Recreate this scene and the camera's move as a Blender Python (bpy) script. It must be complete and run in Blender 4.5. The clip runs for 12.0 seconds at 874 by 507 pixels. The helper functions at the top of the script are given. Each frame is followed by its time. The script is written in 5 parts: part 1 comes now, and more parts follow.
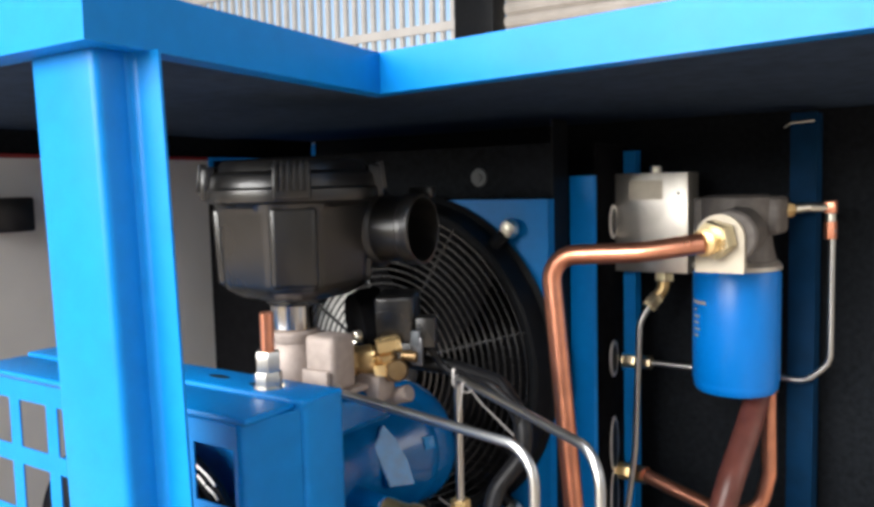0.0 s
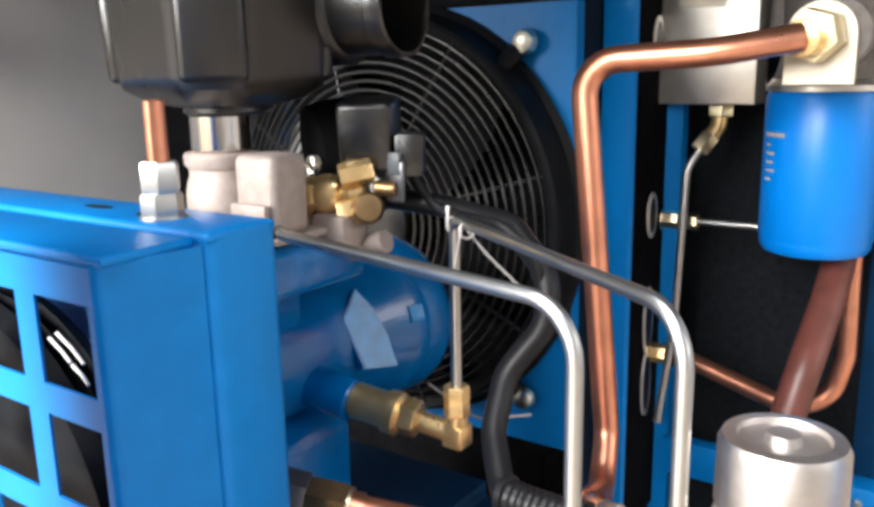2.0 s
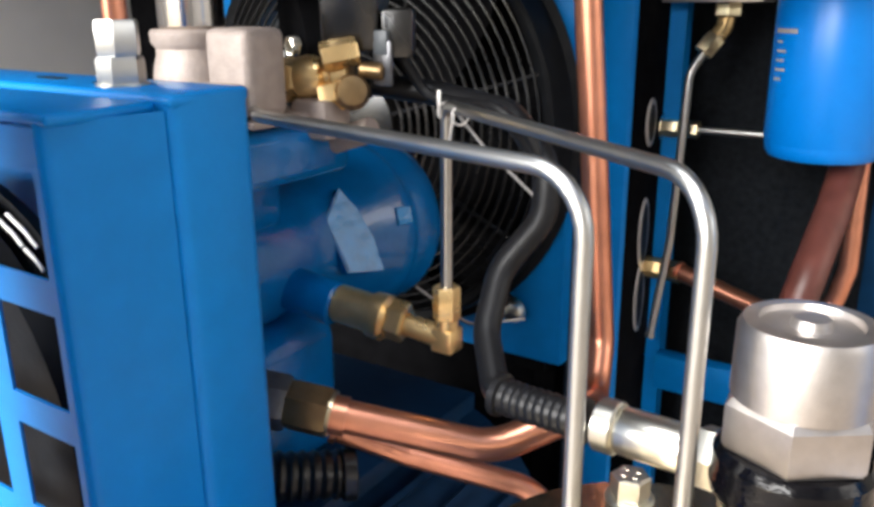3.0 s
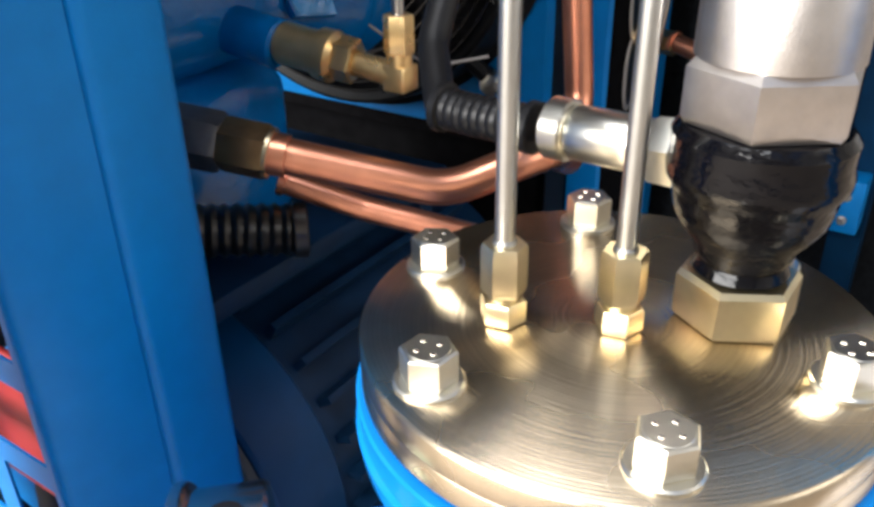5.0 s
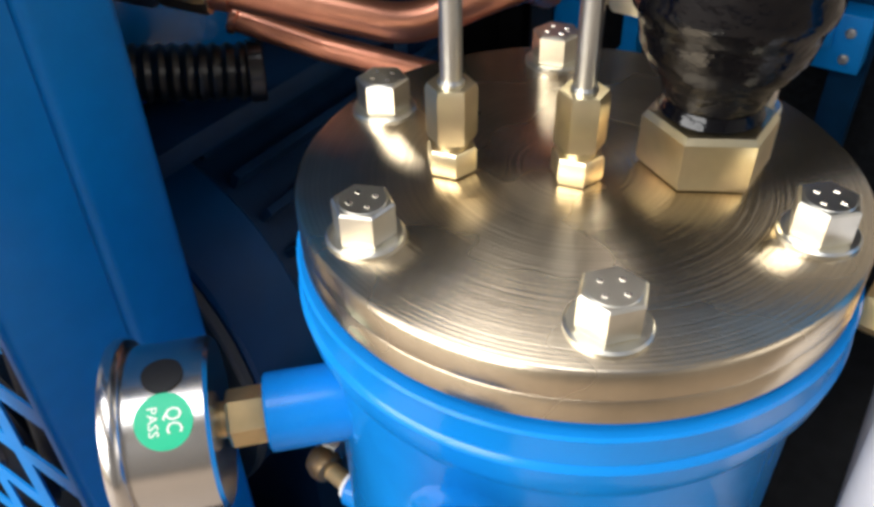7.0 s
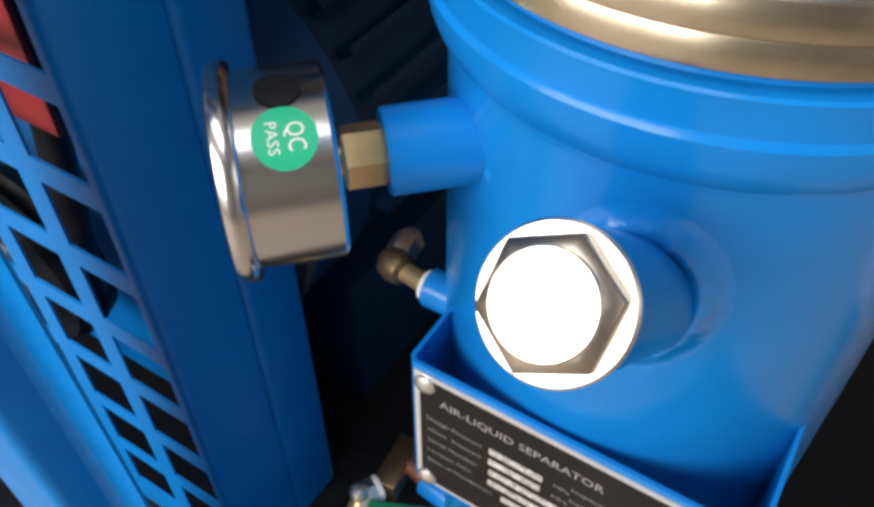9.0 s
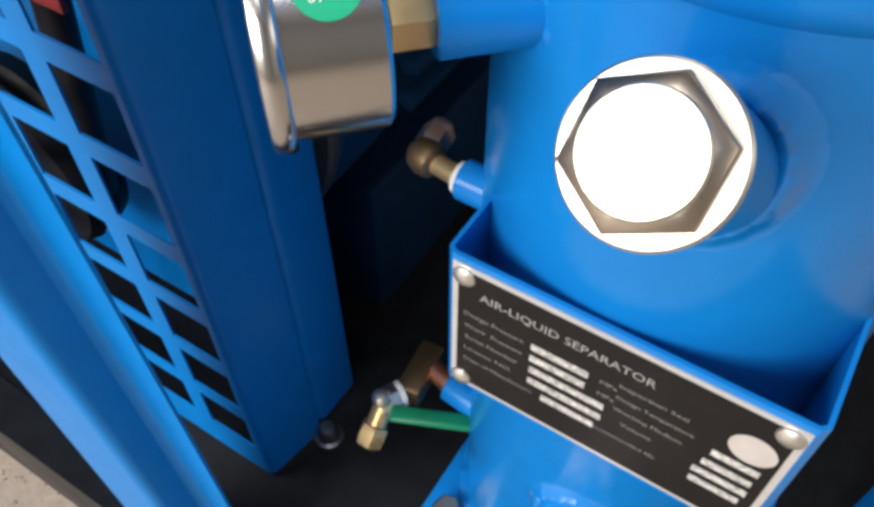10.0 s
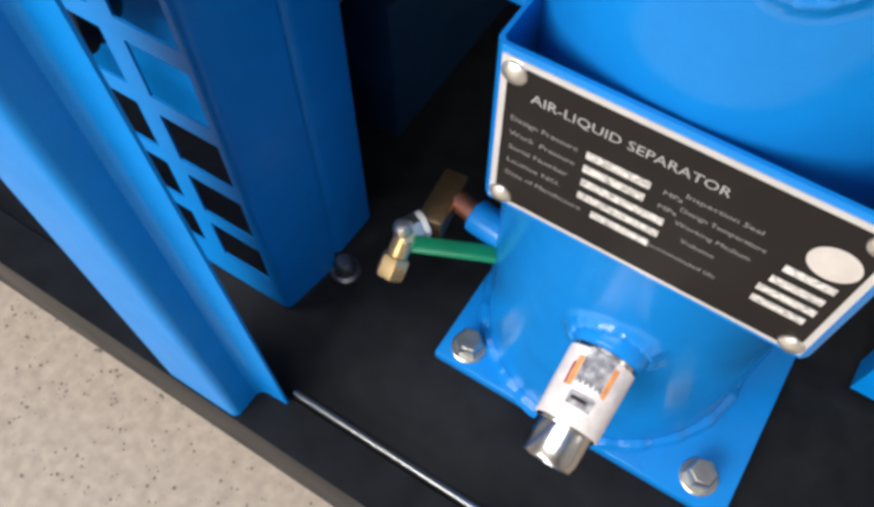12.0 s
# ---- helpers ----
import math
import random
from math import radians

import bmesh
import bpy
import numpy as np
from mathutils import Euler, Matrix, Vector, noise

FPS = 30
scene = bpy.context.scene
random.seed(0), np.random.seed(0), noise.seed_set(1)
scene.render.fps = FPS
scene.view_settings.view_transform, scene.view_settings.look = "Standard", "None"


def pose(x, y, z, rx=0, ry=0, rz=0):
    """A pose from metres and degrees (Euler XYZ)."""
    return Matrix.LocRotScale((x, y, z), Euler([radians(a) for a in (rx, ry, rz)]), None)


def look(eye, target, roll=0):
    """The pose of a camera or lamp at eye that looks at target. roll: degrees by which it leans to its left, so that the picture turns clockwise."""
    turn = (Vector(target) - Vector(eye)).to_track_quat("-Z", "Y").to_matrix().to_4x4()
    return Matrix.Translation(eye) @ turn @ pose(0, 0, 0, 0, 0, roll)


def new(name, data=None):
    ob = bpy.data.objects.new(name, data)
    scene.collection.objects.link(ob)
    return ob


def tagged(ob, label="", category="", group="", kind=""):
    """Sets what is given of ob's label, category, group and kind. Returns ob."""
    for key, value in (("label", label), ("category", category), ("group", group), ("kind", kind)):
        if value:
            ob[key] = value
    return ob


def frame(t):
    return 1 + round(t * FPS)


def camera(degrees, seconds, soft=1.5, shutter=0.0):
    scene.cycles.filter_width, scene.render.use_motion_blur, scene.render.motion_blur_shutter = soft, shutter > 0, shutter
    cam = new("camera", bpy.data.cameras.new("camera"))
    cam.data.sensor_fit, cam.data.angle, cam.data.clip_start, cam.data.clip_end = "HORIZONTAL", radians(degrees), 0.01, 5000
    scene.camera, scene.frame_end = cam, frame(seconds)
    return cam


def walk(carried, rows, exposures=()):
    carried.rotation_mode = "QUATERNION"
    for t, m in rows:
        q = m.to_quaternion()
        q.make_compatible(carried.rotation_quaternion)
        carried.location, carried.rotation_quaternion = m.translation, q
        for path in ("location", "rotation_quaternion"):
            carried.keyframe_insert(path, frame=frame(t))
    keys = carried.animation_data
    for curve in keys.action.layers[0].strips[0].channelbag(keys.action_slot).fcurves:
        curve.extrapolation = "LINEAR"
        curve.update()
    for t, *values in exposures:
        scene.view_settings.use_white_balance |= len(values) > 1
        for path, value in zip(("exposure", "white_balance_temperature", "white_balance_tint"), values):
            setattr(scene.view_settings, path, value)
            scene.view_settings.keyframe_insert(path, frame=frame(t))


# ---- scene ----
cam = camera(56.3, 12.0, soft=3.3)

PATH = [
    (0, (0.2218, -0.5206, 1.0502), (-0.3394, 0.3026, 0.9650), -1.33),
    (0.5, (0.1988, -0.4499, 1.0360), (-0.3624, 0.3716, 0.9350), -1.36),
    (1, (0.1537, -0.3937, 1.0081), (-0.4095, 0.4220, 0.8760), -1.43),
    (1.5, (0.1159, -0.3493, 0.9851), (-0.4425, 0.4610, 0.8074), -1.25),
    (2, (0.1013, -0.3290, 0.9608), (-0.4532, 0.4745, 0.7443), -1.09),
    (2.5, (0.0884, -0.3135, 0.9416), (-0.4591, 0.4821, 0.6825), -1.04),
    (2.7, (0.0803, -0.3100, 0.9365), (-0.4593, 0.4853, 0.6602), -0.76),
    (4.3, (0.0911, -0.2712, 0.8704), (-0.4175, 0.4898, 0.4678), -0.98),
    (4.5, (0.0949, -0.2673, 0.8678), (-0.4136, 0.4754, 0.4321), -1.33),
    (5, (0.0962, -0.2671, 0.8461), (-0.4007, 0.4594, 0.3715), -1.10),
    (5.5, (0.1008, -0.2535, 0.8349), (-0.3799, 0.4519, 0.3140), -1.09),
    (6, (0.1087, -0.2373, 0.8299), (-0.3602, 0.4452, 0.2692), -1.37),
    (6.5, (0.1036, -0.2375, 0.8344), (-0.3474, 0.4237, 0.2349), -1.23),
    (6.7, (0.1055, -0.2341, 0.8351), (-0.3432, 0.4140, 0.2198), -1.45),
    (8.3, (0.0611, -0.2776, 0.7809), (-0.3379, 0.3484, 0.1110), 0.10),
    (8.5, (0.0612, -0.2795, 0.7714), (-0.3304, 0.3334, 0.0851), -0.02),
    (9, (0.0586, -0.2826, 0.7587), (-0.3166, 0.3061, 0.0428), -0.28),
    (9.5, (0.0488, -0.2845, 0.7414), (-0.3080, 0.2710, -0.0096), -0.39),
    (10, (0.0422, -0.2874, 0.7296), (-0.2978, 0.2410, -0.0484), -0.43),
    (10.5, (0.0446, -0.2877, 0.7224), (-0.2743, 0.2067, -0.0863), -0.50),
    (11, (0.0369, -0.2900, 0.7113), (-0.2655, 0.1753, -0.1207), -0.65),
    (11.5, (0.0272, -0.2923, 0.6931), (-0.2520, 0.1418, -0.1634), -0.27),
    (12, (0.0242, -0.2929, 0.6884), (-0.2349, 0.1118, -0.1886), -0.21),
]
walk(cam, [(t, look(eye, target, roll)) for t, eye, target, roll in PATH],
     exposures=[(0.0, 0.95), (1.0, 1.47), (1.5, 1.55), (2.5, 1.27), (4.5, 1.07), (6.5, 0.5), (8.3, 0.05), (9.0, -0.06), (10.5, 0.12), (12.0, 0.25)])

# ---- world and light ----
world = bpy.data.worlds.new("world")
scene.world = world
world.use_nodes = True
wn = world.node_tree.nodes
sky = wn.new("ShaderNodeTexSky")
sky.sky_type, sky.sun_disc = "NISHITA", False
sky.sun_elevation, sky.sun_rotation = radians(48), radians(200)
world.node_tree.links.new(sky.outputs[0], wn["Background"].inputs[0])
wn["Background"].inputs[1].default_value = 0.12

sun = new("sun", bpy.data.lights.new("sun", "SUN"))
sun.data.energy, sun.data.angle, sun.data.color = 0.8, radians(12), (1.0, 0.96, 0.9)
sun.matrix_world = look((-2, -6, 8), (0, 0, 0))

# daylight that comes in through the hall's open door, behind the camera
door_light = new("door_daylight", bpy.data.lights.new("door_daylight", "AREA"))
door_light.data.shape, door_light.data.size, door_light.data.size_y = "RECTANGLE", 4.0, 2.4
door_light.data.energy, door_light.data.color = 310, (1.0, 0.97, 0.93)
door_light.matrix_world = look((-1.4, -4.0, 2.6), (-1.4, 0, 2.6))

# daylight through the hall's roof light
roof_light = new("roof_daylight", bpy.data.lights.new("roof_daylight", "AREA"))
roof_light.data.shape, roof_light.data.size, roof_light.data.size_y = "RECTANGLE", 4.4, 1.6
roof_light.data.energy, roof_light.data.color = 120, (0.97, 0.98, 1.0)
roof_light.matrix_world = look((-1.0, -1.6, 5.0), (-1.0, -1.6, 0))
# lamp added for light from the east, before a wall without a window
east_light = new("east_fill", bpy.data.lights.new("east_fill", "AREA"))
east_light.data.shape, east_light.data.size, east_light.data.size_y = "RECTANGLE", 2.4, 1.7
east_light.data.energy, east_light.data.color = 18, (1.0, 0.97, 0.93)
east_light.matrix_world = look((4.9, 0.9, 2.6), (0, 0.9, 2.6))
scene.view_settings.exposure = 0.9


# ---- materials ----
def material(name, color, rough=0.5, metal=0.0, vary=0.12, scale=30.0, bump=0.0, bump_scale=200.0,
             rough_vary=0.1, coat=0.0, stretch=(1, 1, 1), second=None, second_scale=6.0, second_amount=0.3, spec=0.5):
    """A principled material with colour and roughness that vary at two scales, and a fine relief."""
    m = bpy.data.materials.new(name)
    m.use_nodes = True
    nt = m.node_tree
    n, link = nt.nodes, nt.links.new
    b = n["Principled BSDF"]
    b.inputs["Metallic"].default_value = metal
    b.inputs["Coat Weight"].default_value = coat
    b.inputs["Specular IOR Level"].default_value = spec
    b.inputs["Coat Roughness"].default_value = 0.12
    tc = n.new("ShaderNodeTexCoord")
    mp = n.new("ShaderNodeMapping")
    mp.inputs["Scale"].default_value = stretch
    link(tc.outputs["Object"], mp.inputs[0])
    fine = n.new("ShaderNodeTexNoise")
    fine.inputs["Scale"].default_value, fine.inputs["Detail"].default_value = scale, 6
    link(mp.outputs[0], fine.inputs["Vector"])
    broad = n.new("ShaderNodeTexNoise")
    broad.inputs["Scale"].default_value, broad.inputs["Detail"].default_value = second_scale, 3
    link(mp.outputs[0], broad.inputs["Vector"])
    ramp = n.new("ShaderNodeMapRange")
    ramp.inputs[1].default_value, ramp.inputs[2].default_value = 0.3, 0.7
    ramp.inputs[3].default_value, ramp.inputs[4].default_value = 1 - vary, 1 + vary
    link(fine.outputs[0], ramp.inputs[0])
    mix = n.new("ShaderNodeMix")
    mix.data_type = "RGBA"
    mix.inputs["A"].default_value = (*color, 1)
    mix.inputs["B"].default_value = (*(second or [c * 0.75 for c in color]), 1)
    far = n.new("ShaderNodeMapRange")
    far.inputs[1].default_value, far.inputs[2].default_value = 0.45, 0.75
    far.inputs[3].default_value, far.inputs[4].default_value = 0, second_amount
    link(broad.outputs[0], far.inputs[0])
    link(far.outputs[0], mix.inputs["Factor"])
    mul = n.new("ShaderNodeMix")
    mul.data_type, mul.blend_type = "RGBA", "MULTIPLY"
    mul.inputs["Factor"].default_value = 1
    link(mix.outputs["Result"], mul.inputs["A"])
    link(ramp.outputs[0], mul.inputs["B"])
    link(mul.outputs["Result"], b.inputs["Base Color"])
    rr = n.new("ShaderNodeMapRange")
    rr.inputs[1].default_value, rr.inputs[2].default_value = 0.3, 0.7
    rr.inputs[3].default_value, rr.inputs[4].default_value = max(0.02, rough - rough_vary), min(1, rough + rough_vary)
    link(broad.outputs[0], rr.inputs[0])
    link(rr.outputs[0], b.inputs["Roughness"])
    if bump:
        bt = n.new("ShaderNodeTexNoise")
        bt.inputs["Scale"].default_value, bt.inputs["Detail"].default_value = bump_scale, 4
        link(mp.outputs[0], bt.inputs["Vector"])
        bp = n.new("ShaderNodeBump")
        bp.inputs["Strength"].default_value, bp.inputs["Distance"].default_value = bump, 0.001
        link(bt.outputs[0], bp.inputs["Height"])
        link(bp.outputs[0], b.inputs["Normal"])
    return m


BLUE = material("blue_powder_coat", (0.0, 0.198, 0.58), 0.42, vary=0.05, scale=60, bump=0.10, bump_scale=500, rough_vary=0.05, spec=0.25, coat=0.02, second_amount=0.2)
TANK_BLUE = material("blue_gloss_paint", (0.006, 0.200, 0.59), 0.22, vary=0.05, scale=40, bump=0.2, bump_scale=110, rough_vary=0.06, spec=0.24, coat=0.06, second_amount=0.2)
WELD_BLUE = material("blue_paint_over_weld", (0.006, 0.200, 0.59), 0.10, vary=0.05, scale=40, bump=0.8, bump_scale=170, rough_vary=0.05, spec=0.5, coat=0.3)
CAST_BLUE = material("blue_painted_casting", (0.0, 0.150, 0.46), 0.20, vary=0.1, scale=50, bump=0.35, bump_scale=160, coat=0.3)
FILTER_BLUE = material("blue_filter_paint", (0.0, 0.185, 0.64), 0.34, vary=0.03, scale=40, rough_vary=0.04, spec=0.35)
BLACK_SHEET = material("black_painted_steel", (0.010, 0.011, 0.013), 0.40, spec=0.09, vary=0.25, scale=50, bump=0.12, bump_scale=300)
ROOF_FOAM = material("dark_grey_acoustic_foam", (0.036, 0.055, 0.088), 0.92, spec=0.05, vary=0.2, scale=60, bump=0.5, bump_scale=260)
FOAM = material("black_acoustic_foam", (0.013, 0.015, 0.018), 0.92, spec=0.05, vary=0.3, scale=120, bump=0.6, bump_scale=260)
PLASTIC = material("black_plastic", (0.009, 0.0085, 0.008), 0.30, spec=0.75, vary=0.12, scale=60, bump=0.1, bump_scale=350, rough_vary=0.08)
RUBBER = material("black_rubber", (0.008, 0.008, 0.009), 0.45, spec=0.3, vary=0.15, scale=80, bump=0.1, bump_scale=200)
TAPE = material("black_wrapped_tape", (0.002, 0.002, 0.003), 0.07, spec=0.26, vary=0.2, scale=60, bump=0.7, bump_scale=130, rough_vary=0.06, stretch=(1, 1, 1.6))
LID = material("yellow_zinc_plate", (0.61, 0.51, 0.375), 0.27, metal=1, vary=0.12, scale=45, bump=0.04, bump_scale=150, rough_vary=0.02,
               second=(0.56, 0.47, 0.34), second_scale=9, second_amount=0.3)
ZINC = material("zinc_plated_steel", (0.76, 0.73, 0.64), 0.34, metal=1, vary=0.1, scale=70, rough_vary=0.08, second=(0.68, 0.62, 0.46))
BOLT_ZINC = material("zinc_plated_bolt", (0.52, 0.50, 0.46), 0.40, metal=1, vary=0.14, scale=90, bump=0.1, bump_scale=500, rough_vary=0.1, second=(0.44, 0.40, 0.33), second_scale=40)
YZINC = material("yellow_zinc_nut", (0.78, 0.68, 0.44), 0.33, metal=1, vary=0.1, scale=70, rough_vary=0.07, second=(0.66, 0.46, 0.34), second_scale=30, second_amount=0.5)
STEEL = material("galvanised_tube", (0.54, 0.54, 0.52), 0.34, metal=1, vary=0.06, scale=60, rough_vary=0.06)
CHROME = material("polished_stainless", (0.64, 0.61, 0.58), 0.20, metal=1, vary=0.04, scale=30, rough_vary=0.04)
BLASTED = material("bead_blasted_aluminium", (0.57, 0.53, 0.50), 0.40, metal=1, vary=0.07, scale=160, bump=0.12, bump_scale=900, rough_vary=0.05, second=(0.59, 0.55, 0.52), second_scale=24)
PLUG_STEEL = material("grey_brown_plug_steel", (0.55, 0.47, 0.39), 0.32, metal=1, vary=0.1, scale=80, rough_vary=0.06)
BRASS = material("brass", (0.78, 0.55, 0.26), 0.31, metal=0.8, vary=0.12, scale=70, rough_vary=0.08, second=(0.5, 0.3, 0.12), second_scale=25)
OLD_BRASS = material("dull_brown_brass", (0.30, 0.20, 0.10), 0.38, metal=0.9, vary=0.2, scale=60, rough_vary=0.1, second=(0.16, 0.10, 0.06), second_scale=25, second_amount=0.7)
COPPER = material("copper_tube", (0.86, 0.37, 0.23), 0.34, metal=0.95, vary=0.12, scale=40, rough_vary=0.08, second=(0.56, 0.20, 0.12), second_scale=14, second_amount=0.6)
DARK_COPPER = material("brown_lagged_pipe", (0.13, 0.040, 0.030), 0.50, vary=0.2, scale=50, bump=0.3, bump_scale=60, second=(0.08, 0.03, 0.025))
CAST_ALU = material("cast_aluminium", (0.40, 0.335, 0.30), 0.6, metal=0.25, spec=0.3, vary=0.10, scale=120, bump=0.5, bump_scale=400, rough_vary=0.08)
MACHINED = material("machined_aluminium", (0.70, 0.66, 0.60), 0.36, metal=0.9, vary=0.06, scale=60, rough_vary=0.06, second=(0.5, 0.46, 0.4), second_scale=18)
PAINT_GREY = material("grey_panel_paint", (0.76, 0.74, 0.71), 0.6, vary=0.05, scale=8, second_amount=0.3)
GREEN = material("green_handle_coating", (0.004, 0.20, 0.09), 0.4, vary=0.1, scale=60)
STICKER_GREEN = material("green_sticker", (0.01, 0.42, 0.22), 0.4, vary=0.03, scale=60)
WHITE = material("white_print", (0.80, 0.79, 0.76), 0.5, vary=0.03, scale=60)
PRINT_GREY = material("grey_print", (0.24, 0.225, 0.22), 0.5, vary=0.03, scale=60)
PRINT_PALE = material("pale_grey_print", (0.36, 0.34, 0.33), 0.5, vary=0.1, scale=300)
PLATE_PINK = material("bare_plate_field", (0.66, 0.60, 0.56), 0.5, metal=0.3, vary=0.08, scale=90)
DULL_GREY = material("dull_grey_primer", (0.075, 0.085, 0.095), 0.5, vary=0.15, scale=40)
CHECKED = material("stamped_silver_field", (0.74, 0.71, 0.68), 0.45, metal=0.4, vary=0.45, scale=420, second=(0.35, 0.33, 0.31), second_scale=230, second_amount=0.8)
ORANGE = material("orange_print", (0.75, 0.30, 0.10), 0.5, vary=0.2, scale=200)
GREY_INK = material("mottled_grey_print", (0.22, 0.21, 0.22), 0.5, vary=0.5, scale=260, second=(0.6, 0.58, 0.58), second_scale=180, second_amount=0.9)
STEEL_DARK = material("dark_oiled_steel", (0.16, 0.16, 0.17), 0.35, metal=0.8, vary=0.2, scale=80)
SHADED_COLUMN = material("shaded_blue_column", (0.0, 0.026, 0.075), 0.65, vary=0.15, scale=40, spec=0.12)
HEAD_GREY = material("dull_grey_casting", (0.15, 0.135, 0.125), 0.55, metal=0.3, spec=0.3, vary=0.15, scale=120, bump=0.5, bump_scale=400, rough_vary=0.08)
SHADE_BLUE = material("shaded_blue_end_bell", (0.0, 0.055, 0.17), 0.45, vary=0.1, scale=40, spec=0.3)
PALE_GREY = material("pale_grey_plastic", (0.55, 0.54, 0.56), 0.45, vary=0.1, scale=40)
PAD_HIGHLIGHT_BLUE = material("blue_pad_with_highlight", (0.0, 0.27, 0.70), 0.15, vary=0.2, scale=60, bump=1.0, bump_scale=90, rough_vary=0.1, spec=0.35, coat=0.08)
FLAT_BLACK = material("flat_black_paint_and_shade", (0.007, 0.007, 0.008), 0.95, spec=0.03, vary=0.3, scale=60)
CREAM = material("cream_painted_lug", (0.58, 0.52, 0.42), 0.48, metal=0.4, vary=0.08, scale=60)
PLATE_BLACK = material("black_anodised_plate", (0.012, 0.010, 0.009), 0.5, spec=0.2, vary=0.15, scale=60)
PLATE_SILVER = material("silver_plate_border", (0.72, 0.69, 0.66), 0.42, metal=0.5, vary=0.05, scale=80)
RED = material("red_plastic", (0.32, 0.022, 0.022), 0.45, vary=0.1, scale=40)
PAPER = material("printed_sticker_paper", (0.80, 0.72, 0.68), 0.55, vary=0.15, scale=120, second=(0.5, 0.46, 0.45), second_scale=70, second_amount=0.5)
SHADE_NAVY = material("shaded_navy_motor", (0.005, 0.030, 0.080), 0.5, spec=0.2, vary=0.15, scale=40, bump=0.2)
GLOSS_BLACK = material("gloss_black_wire", (0.014, 0.014, 0.015), 0.24, vary=0.1, scale=40)
CONCRETE = material("beige_terrazzo_floor", (0.38, 0.31, 0.245), 0.5, vary=0.16, scale=90, bump=0.15, bump_scale=120, second=(0.30, 0.25, 0.20), second_scale=3)


def turn_finish(m, amount):
    """Concentric tool marks of a lathe round the upright axis."""
    n, link = m.node_tree.nodes, m.node_tree.links.new
    b = n["Principled BSDF"]
    tan = n.new("ShaderNodeTangent")
    tan.direction_type, tan.axis = "RADIAL", "Z"
    link(tan.outputs[0], b.inputs["Tangent"])
    b.inputs["Anisotropic"].default_value = amount
    b.inputs["Anisotropic Rotation"].default_value = 0.25
    tc, flat, size = n.new("ShaderNodeTexCoord"), n.new("ShaderNodeVectorMath"), n.new("ShaderNodeVectorMath")
    flat.operation, size.operation = "MULTIPLY", "LENGTH"
    flat.inputs[1].default_value = (1, 1, 0)
    link(tc.outputs["Object"], flat.inputs[0])
    link(flat.outputs[0], size.inputs[0])
    ring = n.new("ShaderNodeTexNoise")
    ring.noise_dimensions = "1D"
    ring.inputs["Scale"].default_value, ring.inputs["Detail"].default_value = 700, 3
    link(size.outputs["Value"], ring.inputs["W"])
    bp = n.new("ShaderNodeBump")
    bp.inputs["Strength"].default_value, bp.inputs["Distance"].default_value = 0.35, 0.0004
    link(ring.outputs[0], bp.inputs["Height"])
    link(bp.outputs[0], b.inputs["Normal"])
    tone, mark = n.new("ShaderNodeMapRange"), n.new("ShaderNodeMix")
    tone.inputs[1].default_value, tone.inputs[2].default_value = 0.35, 0.65
    tone.inputs[3].default_value, tone.inputs[4].default_value = 0.0, 0.22
    link(ring.outputs[0], tone.inputs[0])
    mark.data_type, mark.blend_type = "RGBA", "MULTIPLY"
    mark.inputs["B"].default_value = (0.45, 0.42, 0.38, 1)
    link(tone.outputs[0], mark.inputs["Factor"])
    link(b.inputs["Base Color"].links[0].from_socket, mark.inputs["A"])
    link(mark.outputs["Result"], b.inputs["Base Color"])


turn_finish(LID, 0.45)


def add_specks(m, scale, size, color):
    """Dark grit of its own scattered over a material."""
    n, link = m.node_tree.nodes, m.node_tree.links.new
    b = n["Principled BSDF"]
    old = b.inputs["Base Color"].links[0].from_socket
    tc = n.new("ShaderNodeTexCoord")
    vo = n.new("ShaderNodeTexVoronoi")
    vo.inputs["Scale"].default_value = scale
    link(tc.outputs["Object"], vo.inputs["Vector"])
    no = n.new("ShaderNodeTexNoise")
    no.inputs["Scale"].default_value = scale * 0.35
    link(tc.outputs["Object"], no.inputs["Vector"])
    lim = n.new("ShaderNodeMapRange")
    lim.inputs[1].default_value, lim.inputs[2].default_value = 0.45, 0.7
    lim.inputs[3].default_value, lim.inputs[4].default_value = 0.0, size
    link(no.outputs[0], lim.inputs[0])
    less = n.new("ShaderNodeMath")
    less.operation = "LESS_THAN"
    link(vo.outputs["Distance"], less.inputs[0])
    link(lim.outputs[0], less.inputs[1])
    mx = n.new("ShaderNodeMix")
    mx.data_type = "RGBA"
    mx.inputs["B"].default_value = (*color, 1)
    link(old, mx.inputs["A"])
    link(less.outputs[0], mx.inputs["Factor"])
    link(mx.outputs["Result"], b.inputs["Base Color"])


